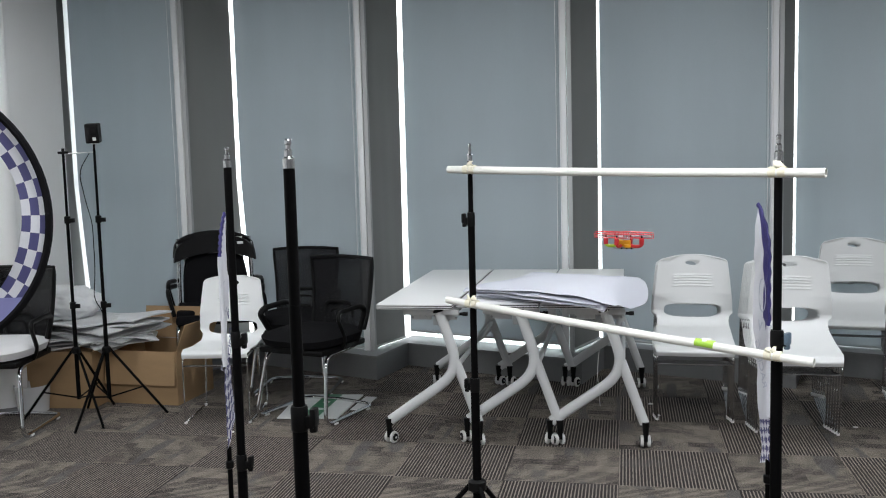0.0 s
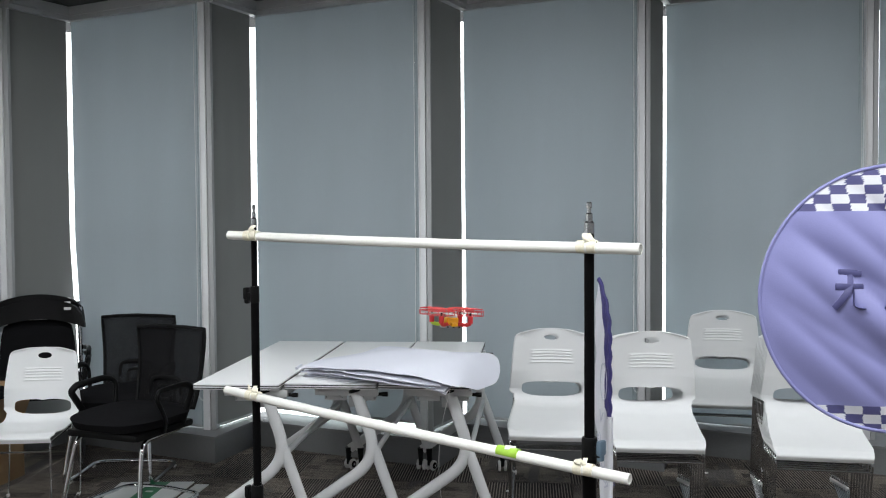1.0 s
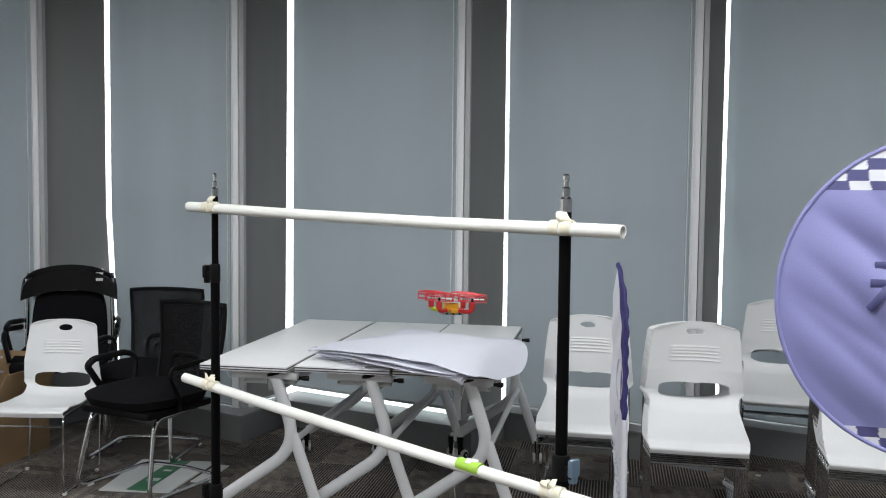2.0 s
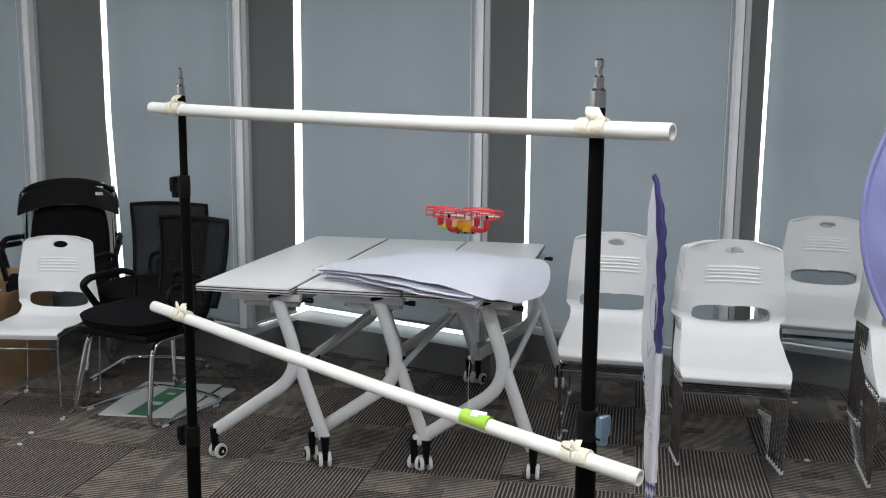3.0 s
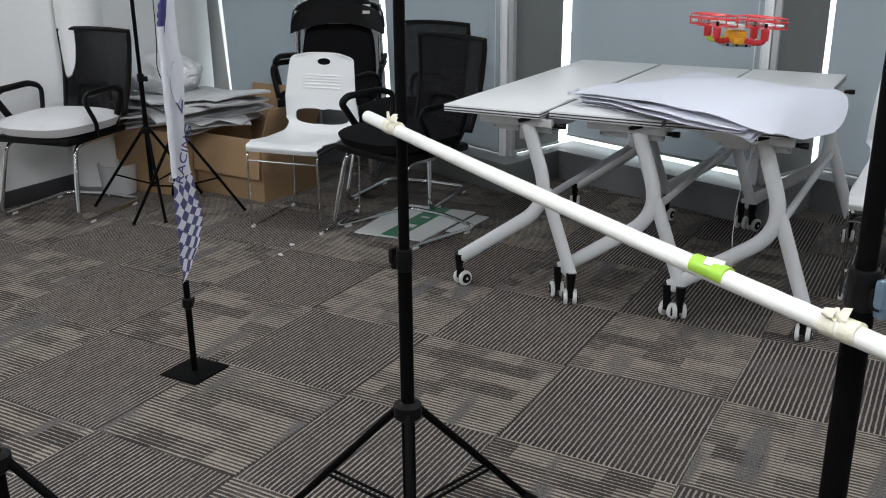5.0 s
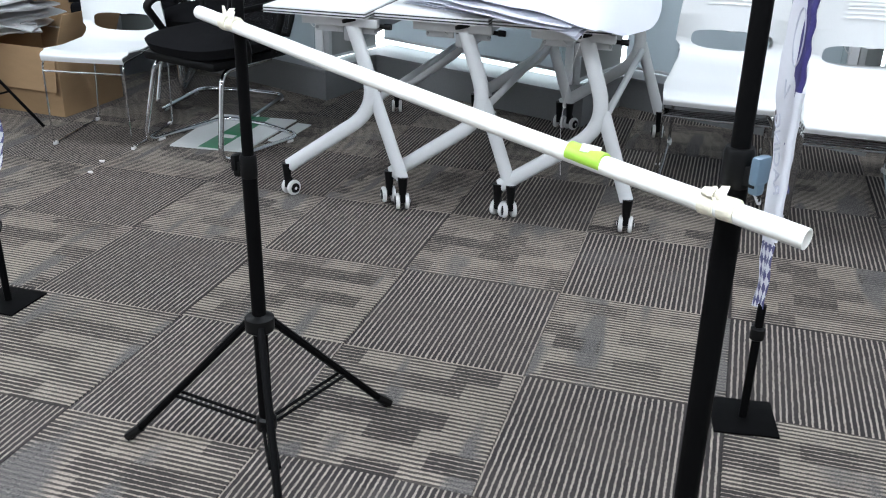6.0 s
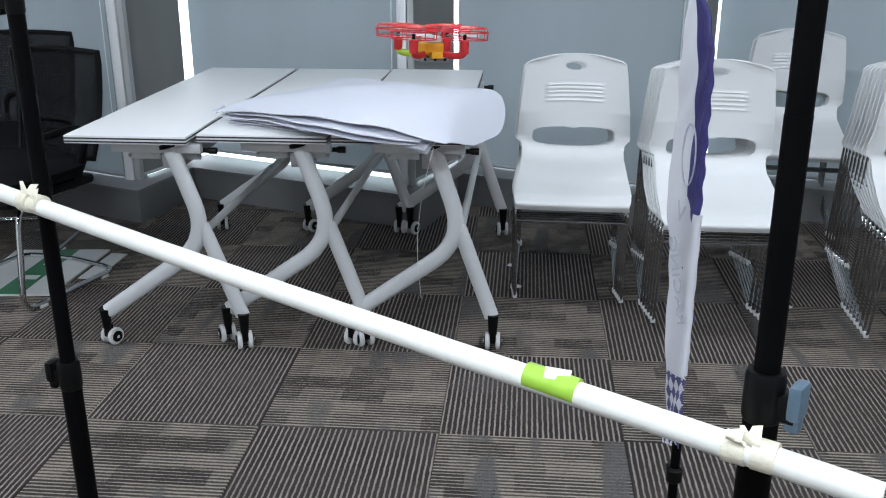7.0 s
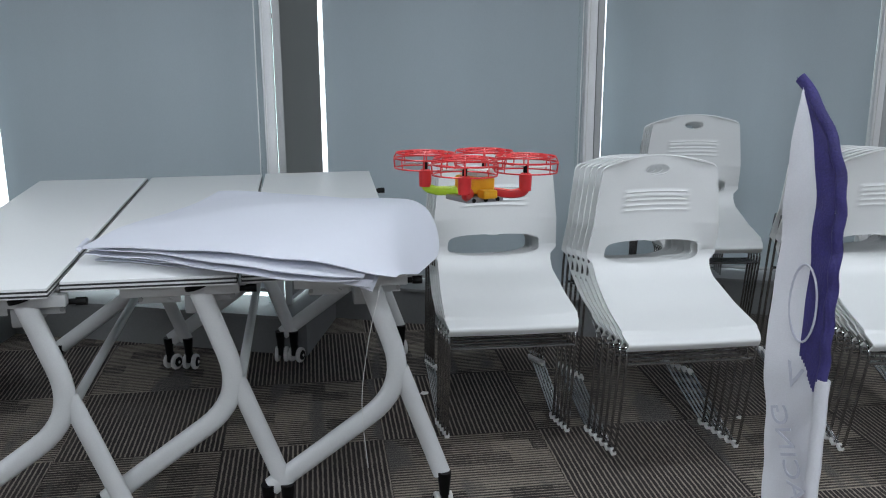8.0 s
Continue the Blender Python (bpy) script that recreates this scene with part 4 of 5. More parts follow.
def white_chair(m, frame_mat, label, group):
    """One-piece plastic shell on a wire sled frame. Local origin under the middle of the seat's front edge, facing -y."""
    w = thing("stacking_chair", label, "chair", group, m)
    prof = rounded([(0, a, c) for a, c in ((0.014, 0.366), (0.000, 0.394), (0.05, 0.403), (0.20, 0.388), (0.370, 0.392), (0.418, 0.425), (0.430, 0.52), (0.455, 0.66), (0.476, 0.766))], 0.03, 6)
    L = [0.0]
    for a, c in zip(prof, prof[1:]):
        L.append(L[-1] + (c - a).length)
    L = [q / L[-1] for q in L]

    def at(v):
        for i in range(len(L) - 1):
            if v <= L[i + 1]:
                t = (v - L[i]) / max(1e-9, L[i + 1] - L[i])
                return prof[i].lerp(prof[i + 1], t)
        return prof[-1]

    def halfw(z, y):
        if y < 0.40 and z < 0.44:
            k = min(1.0, y / 0.06) if y > 0 else 0
            return 0.200 - 0.012 * min(1, y / 0.36) ** 2 - 0.010 * (1 - k) ** 2
        t = (z - 0.43) / 0.336
        return 0.190 + 0.020 * min(1, max(0, (z - 0.425) / 0.018)) - 0.034 * max(0, t) ** 1.3

    vz = lambda zz: next(i / 400 for i in range(401) if at(i / 400).z >= zz and i > 160)
    cut = super_hole(0.5, vz(0.461), 0.365, vz(0.499) - vz(0.461), 4.2)
    grip = super_hole(0.5, vz(0.722), 0.105, (vz(0.737) - vz(0.722)), 2.1)
    slots = [vz(q) for q in (0.600, 0.614, 0.628, 0.642, 0.656)]

    def f(u, v):
        p = at(v)
        h = halfw(p.z, p.y)
        if p.z > 0.735:
            h -= 0.05 * ((p.z - 0.735) / 0.031) ** 3
        x = (u - 0.5) * 2 * h
        q = (u - 0.5) * 2
        y, z = p.y, p.z
        if p.z > 0.46:
            y -= 0.030 * q * q * min(1, (p.z - 0.46) / 0.1)
            z -= 0.012 * q * q * max(0, (p.z - 0.70) / 0.066)
            for s in slots:
                if abs(v - s) < 0.0042 and abs(q) < 0.56:
                    y -= 0.0035
        else:
            z += 0.008 * q * q * (1 if y > 0.05 else 0.2) - 0.003 * math.exp(-((y - 0.2) / 0.1) ** 2) * (1 - q * q)
        return Vector((x, y, z))
    nu, nv = 46, 150
    b = B()
    vs = [[None] * (nv + 1) for _ in range(nu + 1)]
    inside = set()
    for i in range(nu + 1):
        for j in range(nv + 1):
            u, v = i / nu, j / nv
            for g, cu, cv in ((cut, 0.5, vz(0.461)), (grip, 0.5, vz(0.722))):
                d = g(u, v)
                if d < 1.0:
                    inside.add((i, j))
                if 0.02 < d < 1.0:
                    u, v = cu + (u - cu) / d, cv + (v - cv) / d
            vs[i][j] = b.verts.new(f(u, v))
    fs = []
    for i in range(nu):
        for j in range(nv):
            if {(i, j), (i + 1, j), (i + 1, j + 1), (i, j + 1)} <= inside:
                continue
            fs.append(b.faces.new((vs[i][j], vs[i + 1][j], vs[i + 1][j + 1], vs[i][j + 1])))
    for v in [v for row in vs for v in row if not v.link_faces]:
        b.verts.remove(v)
    thicken(b, fs, 0.005)
    part("shell", b, SHELL, w, angle=55)
    for s in (-1, 1):
        b = B()
        x = s * 0.190
        tube(b, rounded([(s * 0.17, 0.36, 0.372), (x, 0.03, 0.372), (x, 0.012, 0.35), (x, 0.006, 0.007), (x * 1.02, 0.42, 0.007), (x, 0.455, 0.40), (s * 0.185, 0.462, 0.52)], 0.03, 4), 0.0044, 8)
        part("side_frame", b, frame_mat, w)
        for yy in (0.022, 0.40):
            b = B()
            box(b, x - 0.008, yy - 0.012, 0.0, x + 0.008, yy + 0.012, 0.014, 0.004)
            part("foot_cap", b, FOOT, w)
    b = B()
    tube(b, [(-0.190, 0.012, 0.325), (0.190, 0.012, 0.325)], 0.0045, 8)
    part("front_bar", b, frame_mat, w)
    b = B()
    tube(b, [(-0.19, 0.40, 0.34), (0.19, 0.40, 0.34)], 0.0045, 8)
    part("rear_bar", b, frame_mat, w)
    return w


CHAIR0 = white_chair(pose(-2.170, 0.690, 0, 0, 0, 9) @ Matrix.Diagonal((0.94, 1, 1, 1)), CHROME, "white plastic stacking chair standing alone on a chrome sled frame", "")


def chair_stack(x, y, yaw, n, back, tilt, label, group, side=0.0):
    """Nested chairs: each one sits further forward than the one below it, tipped with the stack."""
    first = None
    base = pose(x, y, 0, 0, 0, yaw)
    for i in range(n):
        k = i / max(1, n - 1)
        a = tilt * (0.82 + 0.18 * k)
        m = base @ Matrix.Translation((side * (1 - k), back * (1 - k), 0)) @ Matrix.Translation((0, 0, 0.394)) @ pose(0, 0, 0, a, 0, 0) @ Matrix.Translation((0, 0, -0.394 + 0.004 * i))
        if first is None:
            first = white_chair(m, DARKCHROME, label, group)
        else:
            copy_thing(first, m)


chair_stack(0.378, 0.832, -2, 5, 0.150, 11.5, "white plastic chair nested in a stack beside the tables", "first chair stack", -0.015)
chair_stack(0.850, 0.630, -1, 6, 0.22, 13.0, "white plastic chair nested in the middle stack", "second chair stack", -0.020)
chair_stack(1.338, 1.615, -7, 5, 0.12, 14.0, "white plastic chair nested in a stack by the blinds", "third chair stack")
chair_stack(1.505, 0.500, -6, 8, 0.34, 16.0, "white plastic chair nested in the tall outer stack", "fourth chair stack")


# ---------------------------------------------------------------- black chairs
def mesh_chair(m, seat_mat, label, arm_label="", seatz=0.425):
    """Cantilever visitor chair: mesh back in a frame, cushion, looped arms, bent chrome tube. Origin under the seat's middle, facing -y."""
    w = thing("mesh_chair", label, "chair", "black mesh visitor chairs", m)

    def seat(u, v):
        a, r = 2 * math.pi * u, v
        cx_, sy_ = math.cos(a), math.sin(a)
        p = 3.2
        k = (abs(cx_) ** p + abs(sy_) ** p) ** (-1 / p)
        return (0.235 * r * k * cx_, 0.235 * r * k * sy_, seatz + 0.028 * (1 - r ** 5) - 0.010 * (sy_ * k * r < -0.6) * (abs(sy_ * k * r) - 0.6) * 2)
    b = B()
    sheet(b, seat, 40, 10)
    bmesh.ops.remove_doubles(b, verts=b.verts, dist=1e-5)
    thicken(b, list(b.faces), 0.045)
    bmesh.ops.recalc_face_normals(b, faces=b.faces)
    part("seat", b, seat_mat, w, angle=60)
    b = B()
    lathe(b, [(0.20, seatz - 0.055), (0.225, seatz - 0.04), (0.228, seatz - 0.02)], 4, pose(0, 0, 0, 0, 0, 45))
    box(b, -0.215, -0.215, seatz - 0.050, 0.215, 0.215, seatz - 0.012, 0.018)
    part("seat_pan", b, BLK_PLASTIC, w)

    def bp(u, v):
        z = 0.455 + 0.40 * v
        half = 0.185 + 0.030 * v
        q = (u - 0.5) * 2
        return Vector((q * half, 0.235 + 0.055 * v + 0.018 * q * q + 0.02 * math.sin(v * 3.0), z + 0.012 * (1 - q * q) * v))
    part("back_mesh", sheet(B(), bp, 14, 14, 0.0015), NET, w, "black open mesh")
    loop = [bp(u, 0) for u in (0, .25, .5, .75, 1)] + [bp(1, v) for v in (.15, .3, .45, .6, .75, .9)] + [bp(u, 1) for u in (1, .75, .5, .25, 0)] + [bp(0, v) for v in (.9, .75, .6, .45, .3, .15, 0)]
    part("back_frame", tube(B(), loop, 0.012, 8, r2=0.009, cap=False), BLK_PLASTIC, w)
    b = B()
    tube(b, rounded([(-0.10, 0.262, 0.44), (-0.095, 0.266, 0.60), (0.095, 0.266, 0.60), (0.10, 0.262, 0.44)], 0.05, 6), 0.011, 8, r2=0.007)
    tube(b, rounded([(-0.055, 0.262, 0.45), (-0.052, 0.266, 0.555), (0.052, 0.266, 0.555), (0.055, 0.262, 0.45)], 0.035, 6), 0.009, 8, r2=0.006)
    part("lumbar_frame", b, BLK_PLASTIC, w)
    b = B()
    box(b, -0.04, 0.16, seatz - 0.04, 0.04, 0.275, seatz - 0.02, 0.006)
    box(b, -0.035, 0.245, seatz - 0.04, 0.035, 0.275, 0.50, 0.008)
    part("back_bracket", b, BLK_PLASTIC, w)
    for s in (-1, 1):
        x = s * 0.255
        b = B()
        tube(b, rounded([(s * 0.215, -0.02, seatz - 0.03), (x, -0.05, seatz + 0.03), (x + s * 0.01, -0.13, 0.575), (x, -0.10, 0.605), (x, 0.10, 0.612), (x - s * 0.01, 0.17, 0.585), (s * 0.215, 0.12, seatz - 0.02)], 0.07, 6), 0.017, 10, r2=0.011)
        part("armrest", b, BLK_PLASTIC, w)
        b = B()
        tube(b, rounded([(s * 0.17, 0.15, seatz - 0.055), (s * 0.20, -0.16, seatz - 0.055), (s * 0.235, -0.235, 0.012), (s * 0.235, 0.24, 0.012), (0, 0.27, 0.012)], 0.065, 7), 0.0115, 12)
        part("tube_leg", b, CHROME, w)
        for yy in (-0.15, 0.17):
            b = B()
            box(b, s * 0.235 - 0.014, yy - 0.018, 0.0, s * 0.235 + 0.014, yy + 0.018, 0.012, 0.004)
            part("glide", b, FOOT, w)
    return w


mesh_chair(pose(-1.700, 0.975, 0, 0, 0, -17), BLK_CLOTH, "black mesh visitor chair with looped arms on a chrome frame")
mesh_chair(pose(-1.990, 1.490, 0, 0, 0, 5), BLK_CLOTH, "black mesh visitor chair behind another black chair")
mesh_chair(pose(-3.355, 0.490, 0, 0, 0, 10), WHT_CLOTH, "black mesh visitor chair with a pale seat by the wall")


def padded_chair(m):
    w = thing("padded_chair", "black padded chair with glossy top rail and chrome tubes", "chair", "", m)
    part("seat", box(B(), -0.21, -0.22, 0.40, 0.21, 0.20, 0.46, 0.022, seg=3), BLK_CLOTH, w)

    def pad(u, v):
        q = (u - 0.5) * 2
        return (q * (0.175 - 0.02 * v ** 4), 0.215 + 0.05 * v - 0.02 * q * q, 0.44 + (0.335 - 0.03 * q ** 4) * v)
    part("back_pad", sheet(B(), pad, 12, 10, 0.03), BLK_CLOTH, w)

    def rail(u, v):
        q = (u - 0.5) * 2
        lo = 0.812 - 0.055 * q * q
        hi = 0.930 - 0.050 * q * q - 0.035 * abs(q) ** 9
        return (q * (0.222 - 0.012 * v * v), 0.272 - 0.045 * q * q + 0.006 * v, lo + (hi - lo) * v)
    part("top_rail", sheet(B(), rail, 22, 10, 0.02), BLK_GLOSS, w, "glossy black top rail")
    b = B()
    box(b, 0.125, 0.252, 0.866, 0.160, 0.258, 0.882)
    part("sticker", b, FOOT, w, "small white sticker")
    for s in (-1, 1):
        b = B()
        tube(b, rounded([(s * 0.20, 0.285, 0.88), (s * 0.205, 0.255, 0.46), (s * 0.205, 0.20, 0.40), (s * 0.20, -0.20, 0.40), (s * 0.21, -0.22, 0.012), (s * 0.21, 0.24, 0.012)], 0.05, 5), 0.0105, 10)
        part("tube_leg", b, CHROME, w)
        b = B()
        tube(b, rounded([(s * 0.225, 0.25, 0.60), (s * 0.25, 0.02, 0.62), (s * 0.25, -0.10, 0.60), (s * 0.22, -0.12, 0.45)], 0.04, 5), 0.016, 8, r2=0.012)
        part("armrest", b, BLK_PLASTIC, w)
    return w


padded_chair(pose(-2.610, 1.700, 0, 0, 0, 24) @ Matrix.Diagonal((1.2, 1, 1.01, 1)))
padded_chair(pose(-2.635, 1.752, 0.03, 0, 0, 25) @ Matrix.Diagonal((1.2, 1, 1.01, 1)))


# ---------------------------------------------------------------- boxes, papers, stands by the wall
def carton(m, sx, sy, h, flaps, label):
    """An open cardboard carton; flaps gives the swing of front, right, back and left flaps from upright, in degrees (None: none)."""
    w = thing("cardboard_box", label, "box", "cardboard cartons", m)
    t = 0.005
    for nm, q in (("front_panel", (-sx / 2, -sy / 2, 0, sx / 2, -sy / 2 + t, h)), ("rear_panel", (-sx / 2, sy / 2 - t, 0, sx / 2, sy / 2, h)),
                  ("side_panel", (-sx / 2, -sy / 2 + t, 0, -sx / 2 + t, sy / 2 - t, h)), ("side_panel", (sx / 2 - t, -sy / 2 + t, 0, sx / 2, sy / 2 - t, h)),
                  ("bottom", (-sx / 2 + t, -sy / 2 + t, 0, sx / 2 - t, sy / 2 - t, t))):
        part(nm, box(B(), *q, 0.0015), CARD, w)
    spec = ((0, -sy / 2, 0, sx, flaps[0], sy * 0.48), (sx / 2, 0, 90, sy, flaps[1], sx * 0.36), (0, sy / 2, 180, sx, flaps[2], sy * 0.48), (-sx / 2, 0, 270, sy, flaps[3], sx * 0.36))
    for fx, fy, yaw, wd, ang, ln in spec:
        if ang is None:
            continue
        b = B()

        def ff(u, v, wd=wd, ln=ln):
            return ((u - 0.5) * (wd - 0.008) , -0.006 * math.sin(v * 2.5) * math.sin(u * 3.1), ln * v)
        sheet(b, ff, 8, 6, 0.004)
        bmesh.ops.transform(b, matrix=pose(fx, fy, h, 0, 0, yaw) @ pose(0, -0.002, 0.001, ang, 0, 0), verts=b.verts)
        part("flap", b, CARD, w)
    return w


carton(pose(-2.800, 1.265, 0, 0, 0, -4), 0.48, 0.42, 0.322, (174, 22, 10, -20), "open brown cardboard carton with its flaps spread")
carton(pose(-3.330, 1.140, 0, 0, 0, 4), 0.52, 0.46, 0.34, (-88, None, -88, None), "brown cardboard carton holding up a pile of papers")

rnd = random.Random(11)
w = thing("paper_pile", "slumped pile of grey and white papers on a carton", "paper pile")
z = 0.362
for i in range(17):
    sx, sy = rnd.uniform(0.26, 0.36), rnd.uniform(0.17, 0.26)
    a = rnd.uniform(-38, 38)
    cx_, cy_ = -3.22 + rnd.uniform(-0.07, 0.09) + 0.003 * i, 1.18 + rnd.uniform(-0.06, 0.06)
    th = rnd.uniform(0.004, 0.014)
    ph = rnd.uniform(0, 6)
    b = B()

    def pf(u, v, sx=sx, sy=sy, ph=ph):
        x, y = (u - .5) * 2 * sx, (v - .5) * 2 * sy
        droop = max(0, abs(x) - 0.20)
        return (x, y, 0.006 * math.sin(x * 9 + ph) + 0.005 * math.sin(y * 13 + ph * 2) - 1.1 * droop ** 2 + 0.012 * (x / 0.3))
    sheet(b, pf, 12, 8, th)
    bmesh.ops.transform(b, matrix=pose(cx_, cy_, z + 0.012, rnd.uniform(-4, 4), rnd.uniform(-5, 5), a), verts=b.verts)
    part("paper_sheet", b, PAPER, w)
    z += th * 0.75 + 0.0015
PILE_TOP = z

w = thing("plastic_bag", "cloudy white plastic bag crumpled on the papers", "bag")
b = B()
bmesh.ops.create_icosphere(b, subdivisions=5, radius=1.0)
for v in b.verts:
    d = v.co.normalized()
    k = 1.04 + 0.16 * noise.noise(d * 1.7) - 0.14 * abs(noise.noise(d * 3.1)) - 0.07 * abs(noise.noise(d * 8)) + 0.02 * noise.noise(d * 19)
    v.co = Vector((-3.40 + 0.23 * k * d.x, 1.25 + 0.17 * k * d.y, PILE_TOP + 0.080 + 0.115 * k * d.z))
part("film", b, mat("milky_plastic", (0.70, 0.71, 0.72), 0.35, vary=0.06, scale=9, fine=60, bump=0.4), w, angle=70)

w = thing("plastic_tub", "clear plastic tub at the foot of the pipe", "tub")
b = B()
lathe(b, [(0.085, 0.006), (0.10, 0.16), (0.103, 0.165), (0.098, 0.165), (0.082, 0.010)], 20, pose(-3.39, 0.83, 0))
part("wall", b, BAG, w)


def tall_stand(x, y, top, turn, label, head):
    w = thing("light_stand", label, "tripod stand", "black tripod stands", pose(x, y, 0))
    hub, reach = 0.40, 0.31
    part("lower_tube", cyl(B(), (0, 0, 0.12), (0, 0, 0.66), 0.0115), BLK_METAL, w)
    part("middle_tube", cyl(B(), (0, 0, 0.65), (0, 0, 1.14), 0.0092), BLK_METAL, w)
    part("top_tube", cyl(B(), (0, 0, 1.13), (0, 0, top), 0.0072), BLK_METAL, w)
    for z in (0.66, 1.14):
        b = B()
        lathe(b, [(0.014, z - 0.025), (0.017, z - 0.02), (0.017, z + 0.012), (0.012, z + 0.016)], 12)
        box(b, 0.01, -0.007, z - 0.02, 0.042, 0.007, z + 0.004, 0.003)
        part("clamp", b, BLK_PLASTIC, w)
    b = B()
    lathe(b, [(0.016, hub - 0.02), (0.025, hub - 0.012), (0.025, hub + 0.012), (0.015, hub + 0.02)], 14)
    part("hub", b, BLK_PLASTIC, w)
    for i in range(3):
        a = radians(turn + 120 * i)
        ca, sa = math.cos(a), math.sin(a)
        b = B()
        tube(b, [(ca * 0.02, sa * 0.02, hub), (ca * reach, sa * reach, 0.008)], 0.0075, 8)
        part("leg", b, BLK_METAL, w)
        b = B()
        tube(b, [(ca * 0.012, sa * 0.012, 0.13), (ca * reach * 0.58, sa * reach * 0.58, 0.172)], 0.0045, 6)
        part("brace", b, BLK_METAL, w)
    b = B()
    if head:
        cyl(b, (0, 0, top), (0, 0, top + 0.03), 0.006)
    else:
        tube(b, [(-0.03, 0, top + 0.012), (0.03, 0, top + 0.012)], 0.007, 8)
        tube(b, [(0, 0, top), (0, 0, top + 0.035)], 0.008, 8)
    part("head_mount", b, BLK_PLASTIC, w)
    return w


tall_stand(-3.005, 0.700, 1.495, 205, "slim black tripod stand with a bare top mount", False)
tall_stand(-2.835, 0.732, 1.520, 265, "slim black tripod stand carrying a small black box", True)
w = thing("tracking_box", "small black sensor box with white label on a stand", "sensor", "", pose(-2.830, 0.728, 1.550, 0, 0, 15))
part("body", box(B(), -0.036, -0.032, 0.006, 0.036, 0.032, 0.112, 0.008, pose(0, 0, 0, 8, 0, 0), 3), BLK_PLASTIC, w)
part("lens_plate", box(B(), -0.030, -0.037, 0.015, 0.030, -0.034, 0.095, 0.001, pose(0, 0, 0, 8, 0, 0)), BLK_GLOSS, w)
part("sticker", box(B(), 0.006, -0.040, 0.022, 0.024, -0.0385, 0.040, 0, pose(0, 0, 0, 8, 0, 0)), FOOT, w)
part("mount", cyl(B(), (0, 0, 0.0), (0, 0, 0.014), 0.018), FOOT, w)
w = thing("clip_rod", "thin white rod clipped between two stand tops", "rod")
part("rod", cyl(B(), (-3.005, 0.700, 1.500), (-2.835, 0.732, 1.506), 0.0035, 8), FOOT, w)
w = thing("cable", "thin black cable hanging down a stand", "cable")
b = B()
tube(b, rounded([(-2.84, 0.69, 1.50), (-2.90, 0.67, 1.40), (-2.87, 0.68, 1.22), (-2.835, 0.67, 1.12), (-2.83, 0.66, 0.85), (-2.85, 0.66, 0.70), (-2.80, 0.67, 0.62), (-2.81, 0.67, 0.50)], 0.08, 6), 0.0025, 6)
part("wire", b, BLK_PLASTIC, w)

# flattened printed board below the black chair
w = thing("printed_board", "flattened white board with a green printed band on the floor", "board", "", pose(-1.720, 1.100, 0.0, 0, 0, 4))
b = poly(B(), [(-0.175, -0.26), (0.165, -0.25), (0.205, 0.26), (-0.19, 0.25)], 0.001, 0.007)
part("sheet", b, BOARD_W, w, smooth=False)
part("green_band", box(B(), -0.055, -0.25, 0.0075, 0.045, 0.252, 0.0085, 0, pose(0.02, 0, 0, 0, 0, -3)), BOARD_G, w, "green printed band")
part("print_bar", box(B(), -0.03, -0.10, 0.0088, 0.03, -0.055, 0.0094, 0, pose(0.02, 0, 0, 0, 0, -3)), BOARD_W, w)
part("print_bar", box(B(), -0.02, 0.06, 0.0088, 0.02, 0.085, 0.0094, 0, pose(0.02, 0, 0, 0, 0, -3)), BOARD_W, w)
part("fold_flap", box(B(), 0.205, -0.05, 0.001, 0.275, 0.24, 0.006, 0.001, pose(0, 0, 0, 0, 0, -6)), BOARD_W, w)


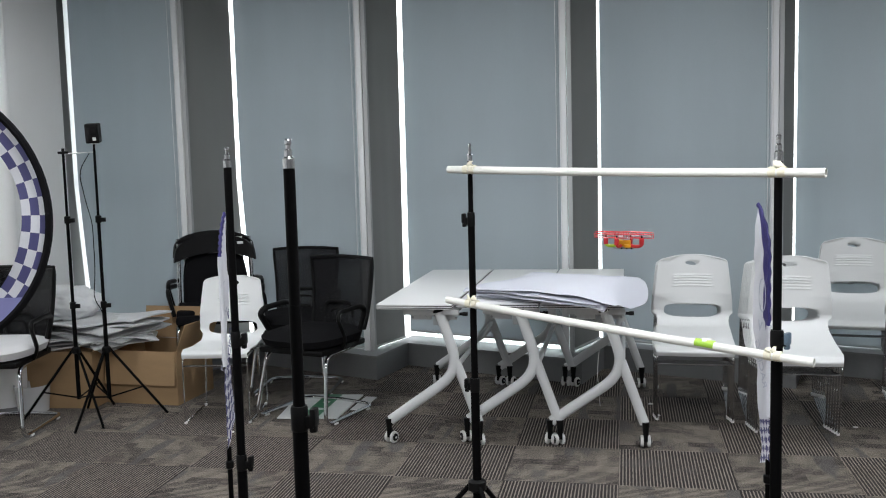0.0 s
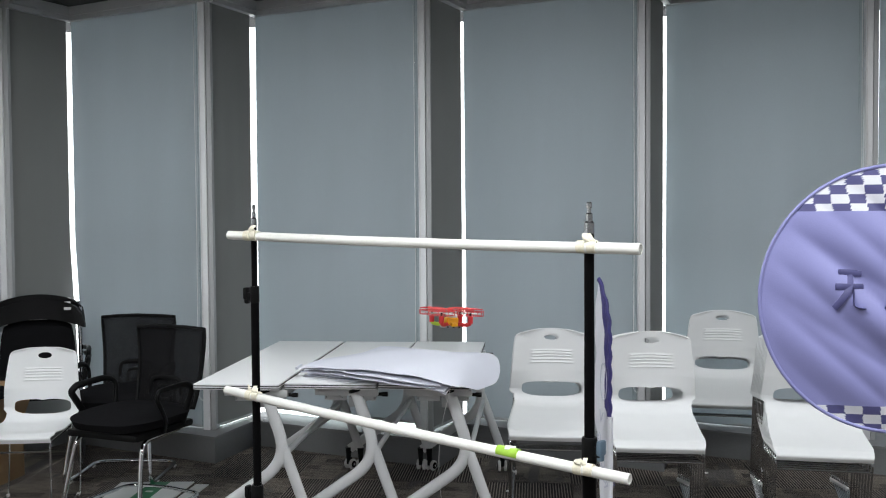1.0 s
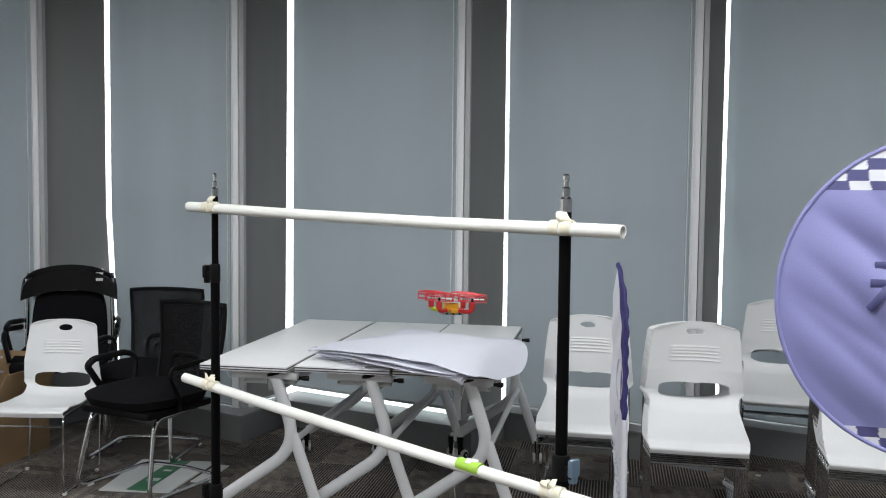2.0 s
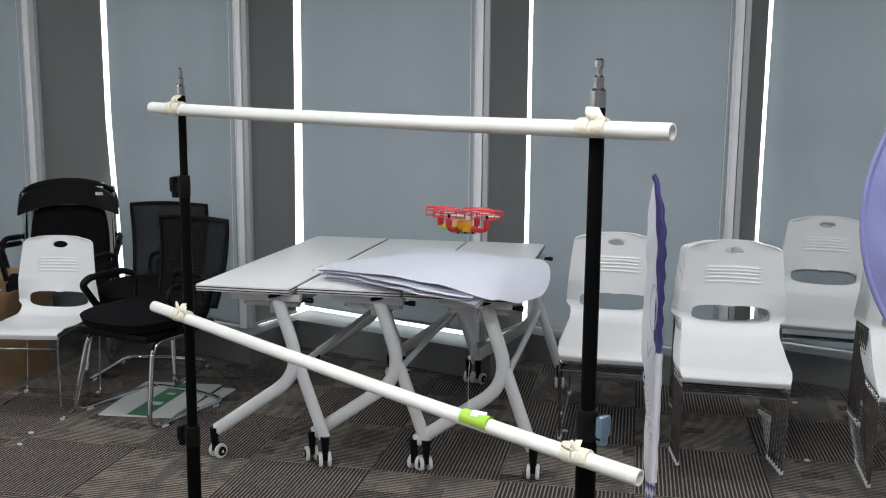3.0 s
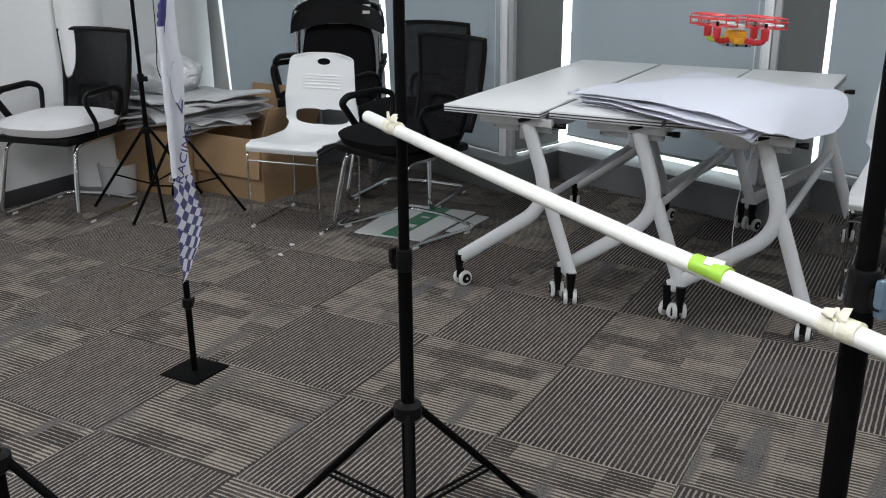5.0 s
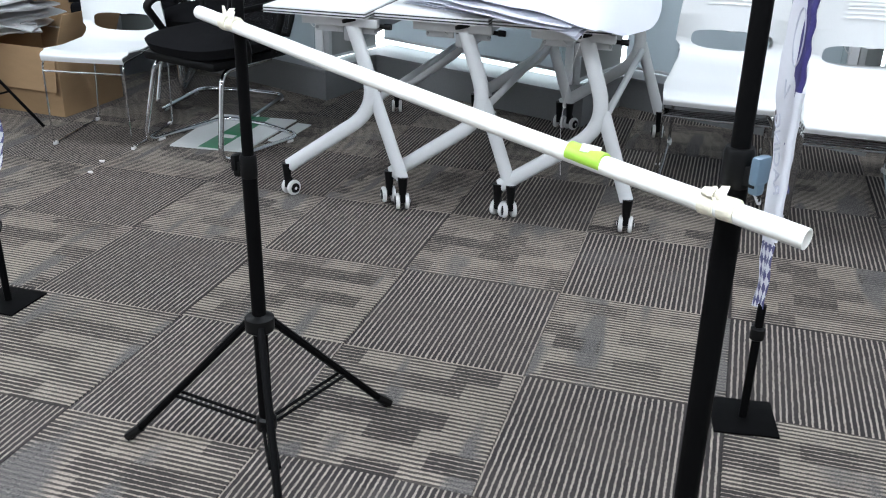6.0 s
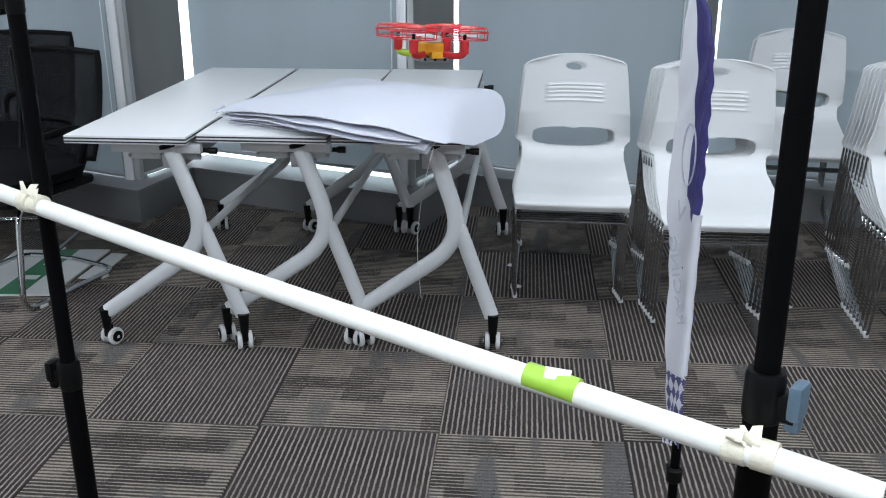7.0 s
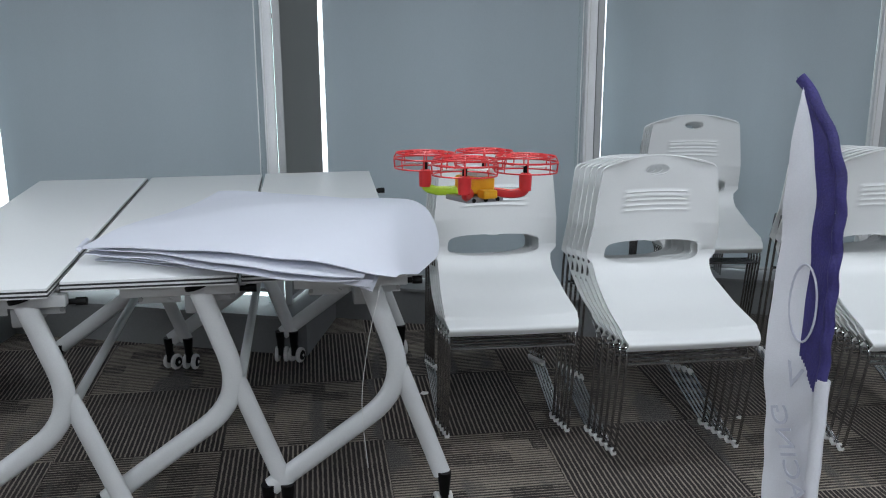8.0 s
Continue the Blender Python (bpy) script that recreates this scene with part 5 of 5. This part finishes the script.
# ---------------------------------------------------------------- the drone
def drone(m):
    w = thing("drone", "red caged toy quadcopter with yellow and lime body hovering", "drone", "", m)
    C = [(0.066, 0.066), (-0.066, 0.066), (-0.066, -0.066), (0.066, -0.066)]
    for i, (x, y) in enumerate(C):
        R0 = 0.058

        def hoop(r, z, wire):
            return tube(B(), [(x + r * math.cos(t), y + r * math.sin(t), z) for t in (2 * math.pi * j / 28 for j in range(29))], wire, 5, cap=False)
        cage = part("rotor_cage", hoop(R0, 0.040, 0.0018), RED, w)
        for r, z in ((R0 * 0.93, 0.050), (R0 * 0.97, 0.022), (0.022, 0.053), (0.040, 0.052)):
            part("cage_hoop", hoop(r, z, 0.0015), RED, cage)
        for j in range(8):
            t = 2 * math.pi * j / 8 + 0.2
            c, sn = math.cos(t), math.sin(t)
            part("cage_spoke", tube(B(), [(x + 0.010 * c, y + 0.010 * sn, 0.054), (x + R0 * 0.93 * c, y + R0 * 0.93 * sn, 0.050), (x + R0 * c, y + R0 * sn, 0.040), (x + R0 * 0.97 * c, y + R0 * 0.97 * sn, 0.022)], 0.0014, 4), RED, cage)
        b = B()
        lathe(b, [(0.011, -0.012), (0.012, 0.016), (0.008, 0.020)], 12, pose(x, y, 0))
        part("motor_pod", b, RED, w)
        b = B()
        cyl(b, (x, y, 0.018), (x, y, 0.034), 0.0045, 8)
        part("motor_shaft", b, BLK_PLASTIC, cage)
        b = B()
        for s in (-1, 1):
            sheet(b, lambda u, v, s=s: (x + s * (0.005 + 0.042 * u), y + s * (0.010 * (v - 0.5) * (1 + math.sin(u * 3))), 0.032 + 0.004 * (v - 0.5)), 6, 2, 0.0008)
        part("propeller", b, FOOT, cage)
        b = B()
        sx, sy = (1 if x > 0 else -1), (1 if y > 0 else -1)
        tube(b, rounded([(sx * 0.020, sy * 0.020, -0.016), (sx * 0.050, sy * 0.050, -0.020), (x, y, -0.014), (x, y, 0.004)], 0.012, 4), 0.0085, 8, r2=0.006)
        part("arm", b, LIMEP if i == 1 else RED, w)
    part("body", box(B(), -0.026, -0.030, -0.020, 0.026, 0.030, 0.012, 0.007, seg=3), YELLOW, w)
    part("battery", box(B(), -0.018, -0.034, 0.012, 0.018, 0.026, 0.028, 0.005), FOOT, w)
    part("nose", box(B(), -0.014, -0.052, -0.026, 0.016, -0.028, -0.010, 0.004), YELLOW, w)
    part("base_plate", box(B(), -0.040, -0.036, -0.034, 0.040, 0.036, -0.024, 0.003), GREYP, w)
    for sx in (-0.026, 0.0, 0.026):
        part("sensor", cyl(B(), (sx, -0.038, -0.029), (sx, -0.035, -0.029), 0.004, 10), BLK_PLASTIC, w)
    return w


DRONE = drone(pose(0.030, -0.45, 1.095, -3, 3, 24) @ Matrix.Diagonal((0.75, 0.75, 0.75, 1)))

# ---------------------------------------------------------------- crumbs on the floor
rnd = random.Random(5)
for x, y in ((1.18, 0.98), (-1.98, 0.42), (-2.02, 0.55), (0.17, 1.33), (1.25, 1.75), (0.20, 1.10)):
    w = thing("paper_scrap", "small crumpled white scrap lying on the carpet", "scrap", "scraps on the carpet")
    b = B()
    bmesh.ops.create_icosphere(b, subdivisions=2, radius=1.0)
    s = rnd.uniform(0.005, 0.010)
    for v in b.verts:
        k = 1 + 0.5 * noise.noise(v.co * 1.7 + Vector((x * 9, y * 7, 0)))
        v.co = Vector((x + v.co.x * s * 1.5 * k, y + v.co.y * s * k, 0.5 * s + v.co.z * s * 0.55 * k))
    part("scrap", b, FOOT, w)

# ---------------------------------------------------------------- carpet tiles
T = 0.5
tiles = {}
for kind, mm in ((0, CARPET_A), (1, CARPET_B)):
    b = B()
    box(b, -T / 2 + 0.0008, -T / 2 + 0.0008, -0.006, T / 2 - 0.0008, T / 2 - 0.0008, 0.0, 0.0012, seg=1)
    me = bpy.data.meshes.new("carpet_tile")
    b.to_mesh(me)
    b.free()
    me.materials.append(mm)
    tiles[kind] = me
floor_ob = bpy.data.objects["floor"]
rnd = random.Random(3)
for i in range(-8, 9):
    for j in range(-13, 5):
        kind = (i + j) % 2
        ob = new("carpet_tile", tiles[kind])
        ob.parent = floor_ob
        ob.matrix_world = pose((i + 0.5) * T, (j + 0.5) * T, 0.0 + 0.0004 * rnd.random(), 0, 0, (0 if kind == 0 else 90) + rnd.choice((0, 180)))
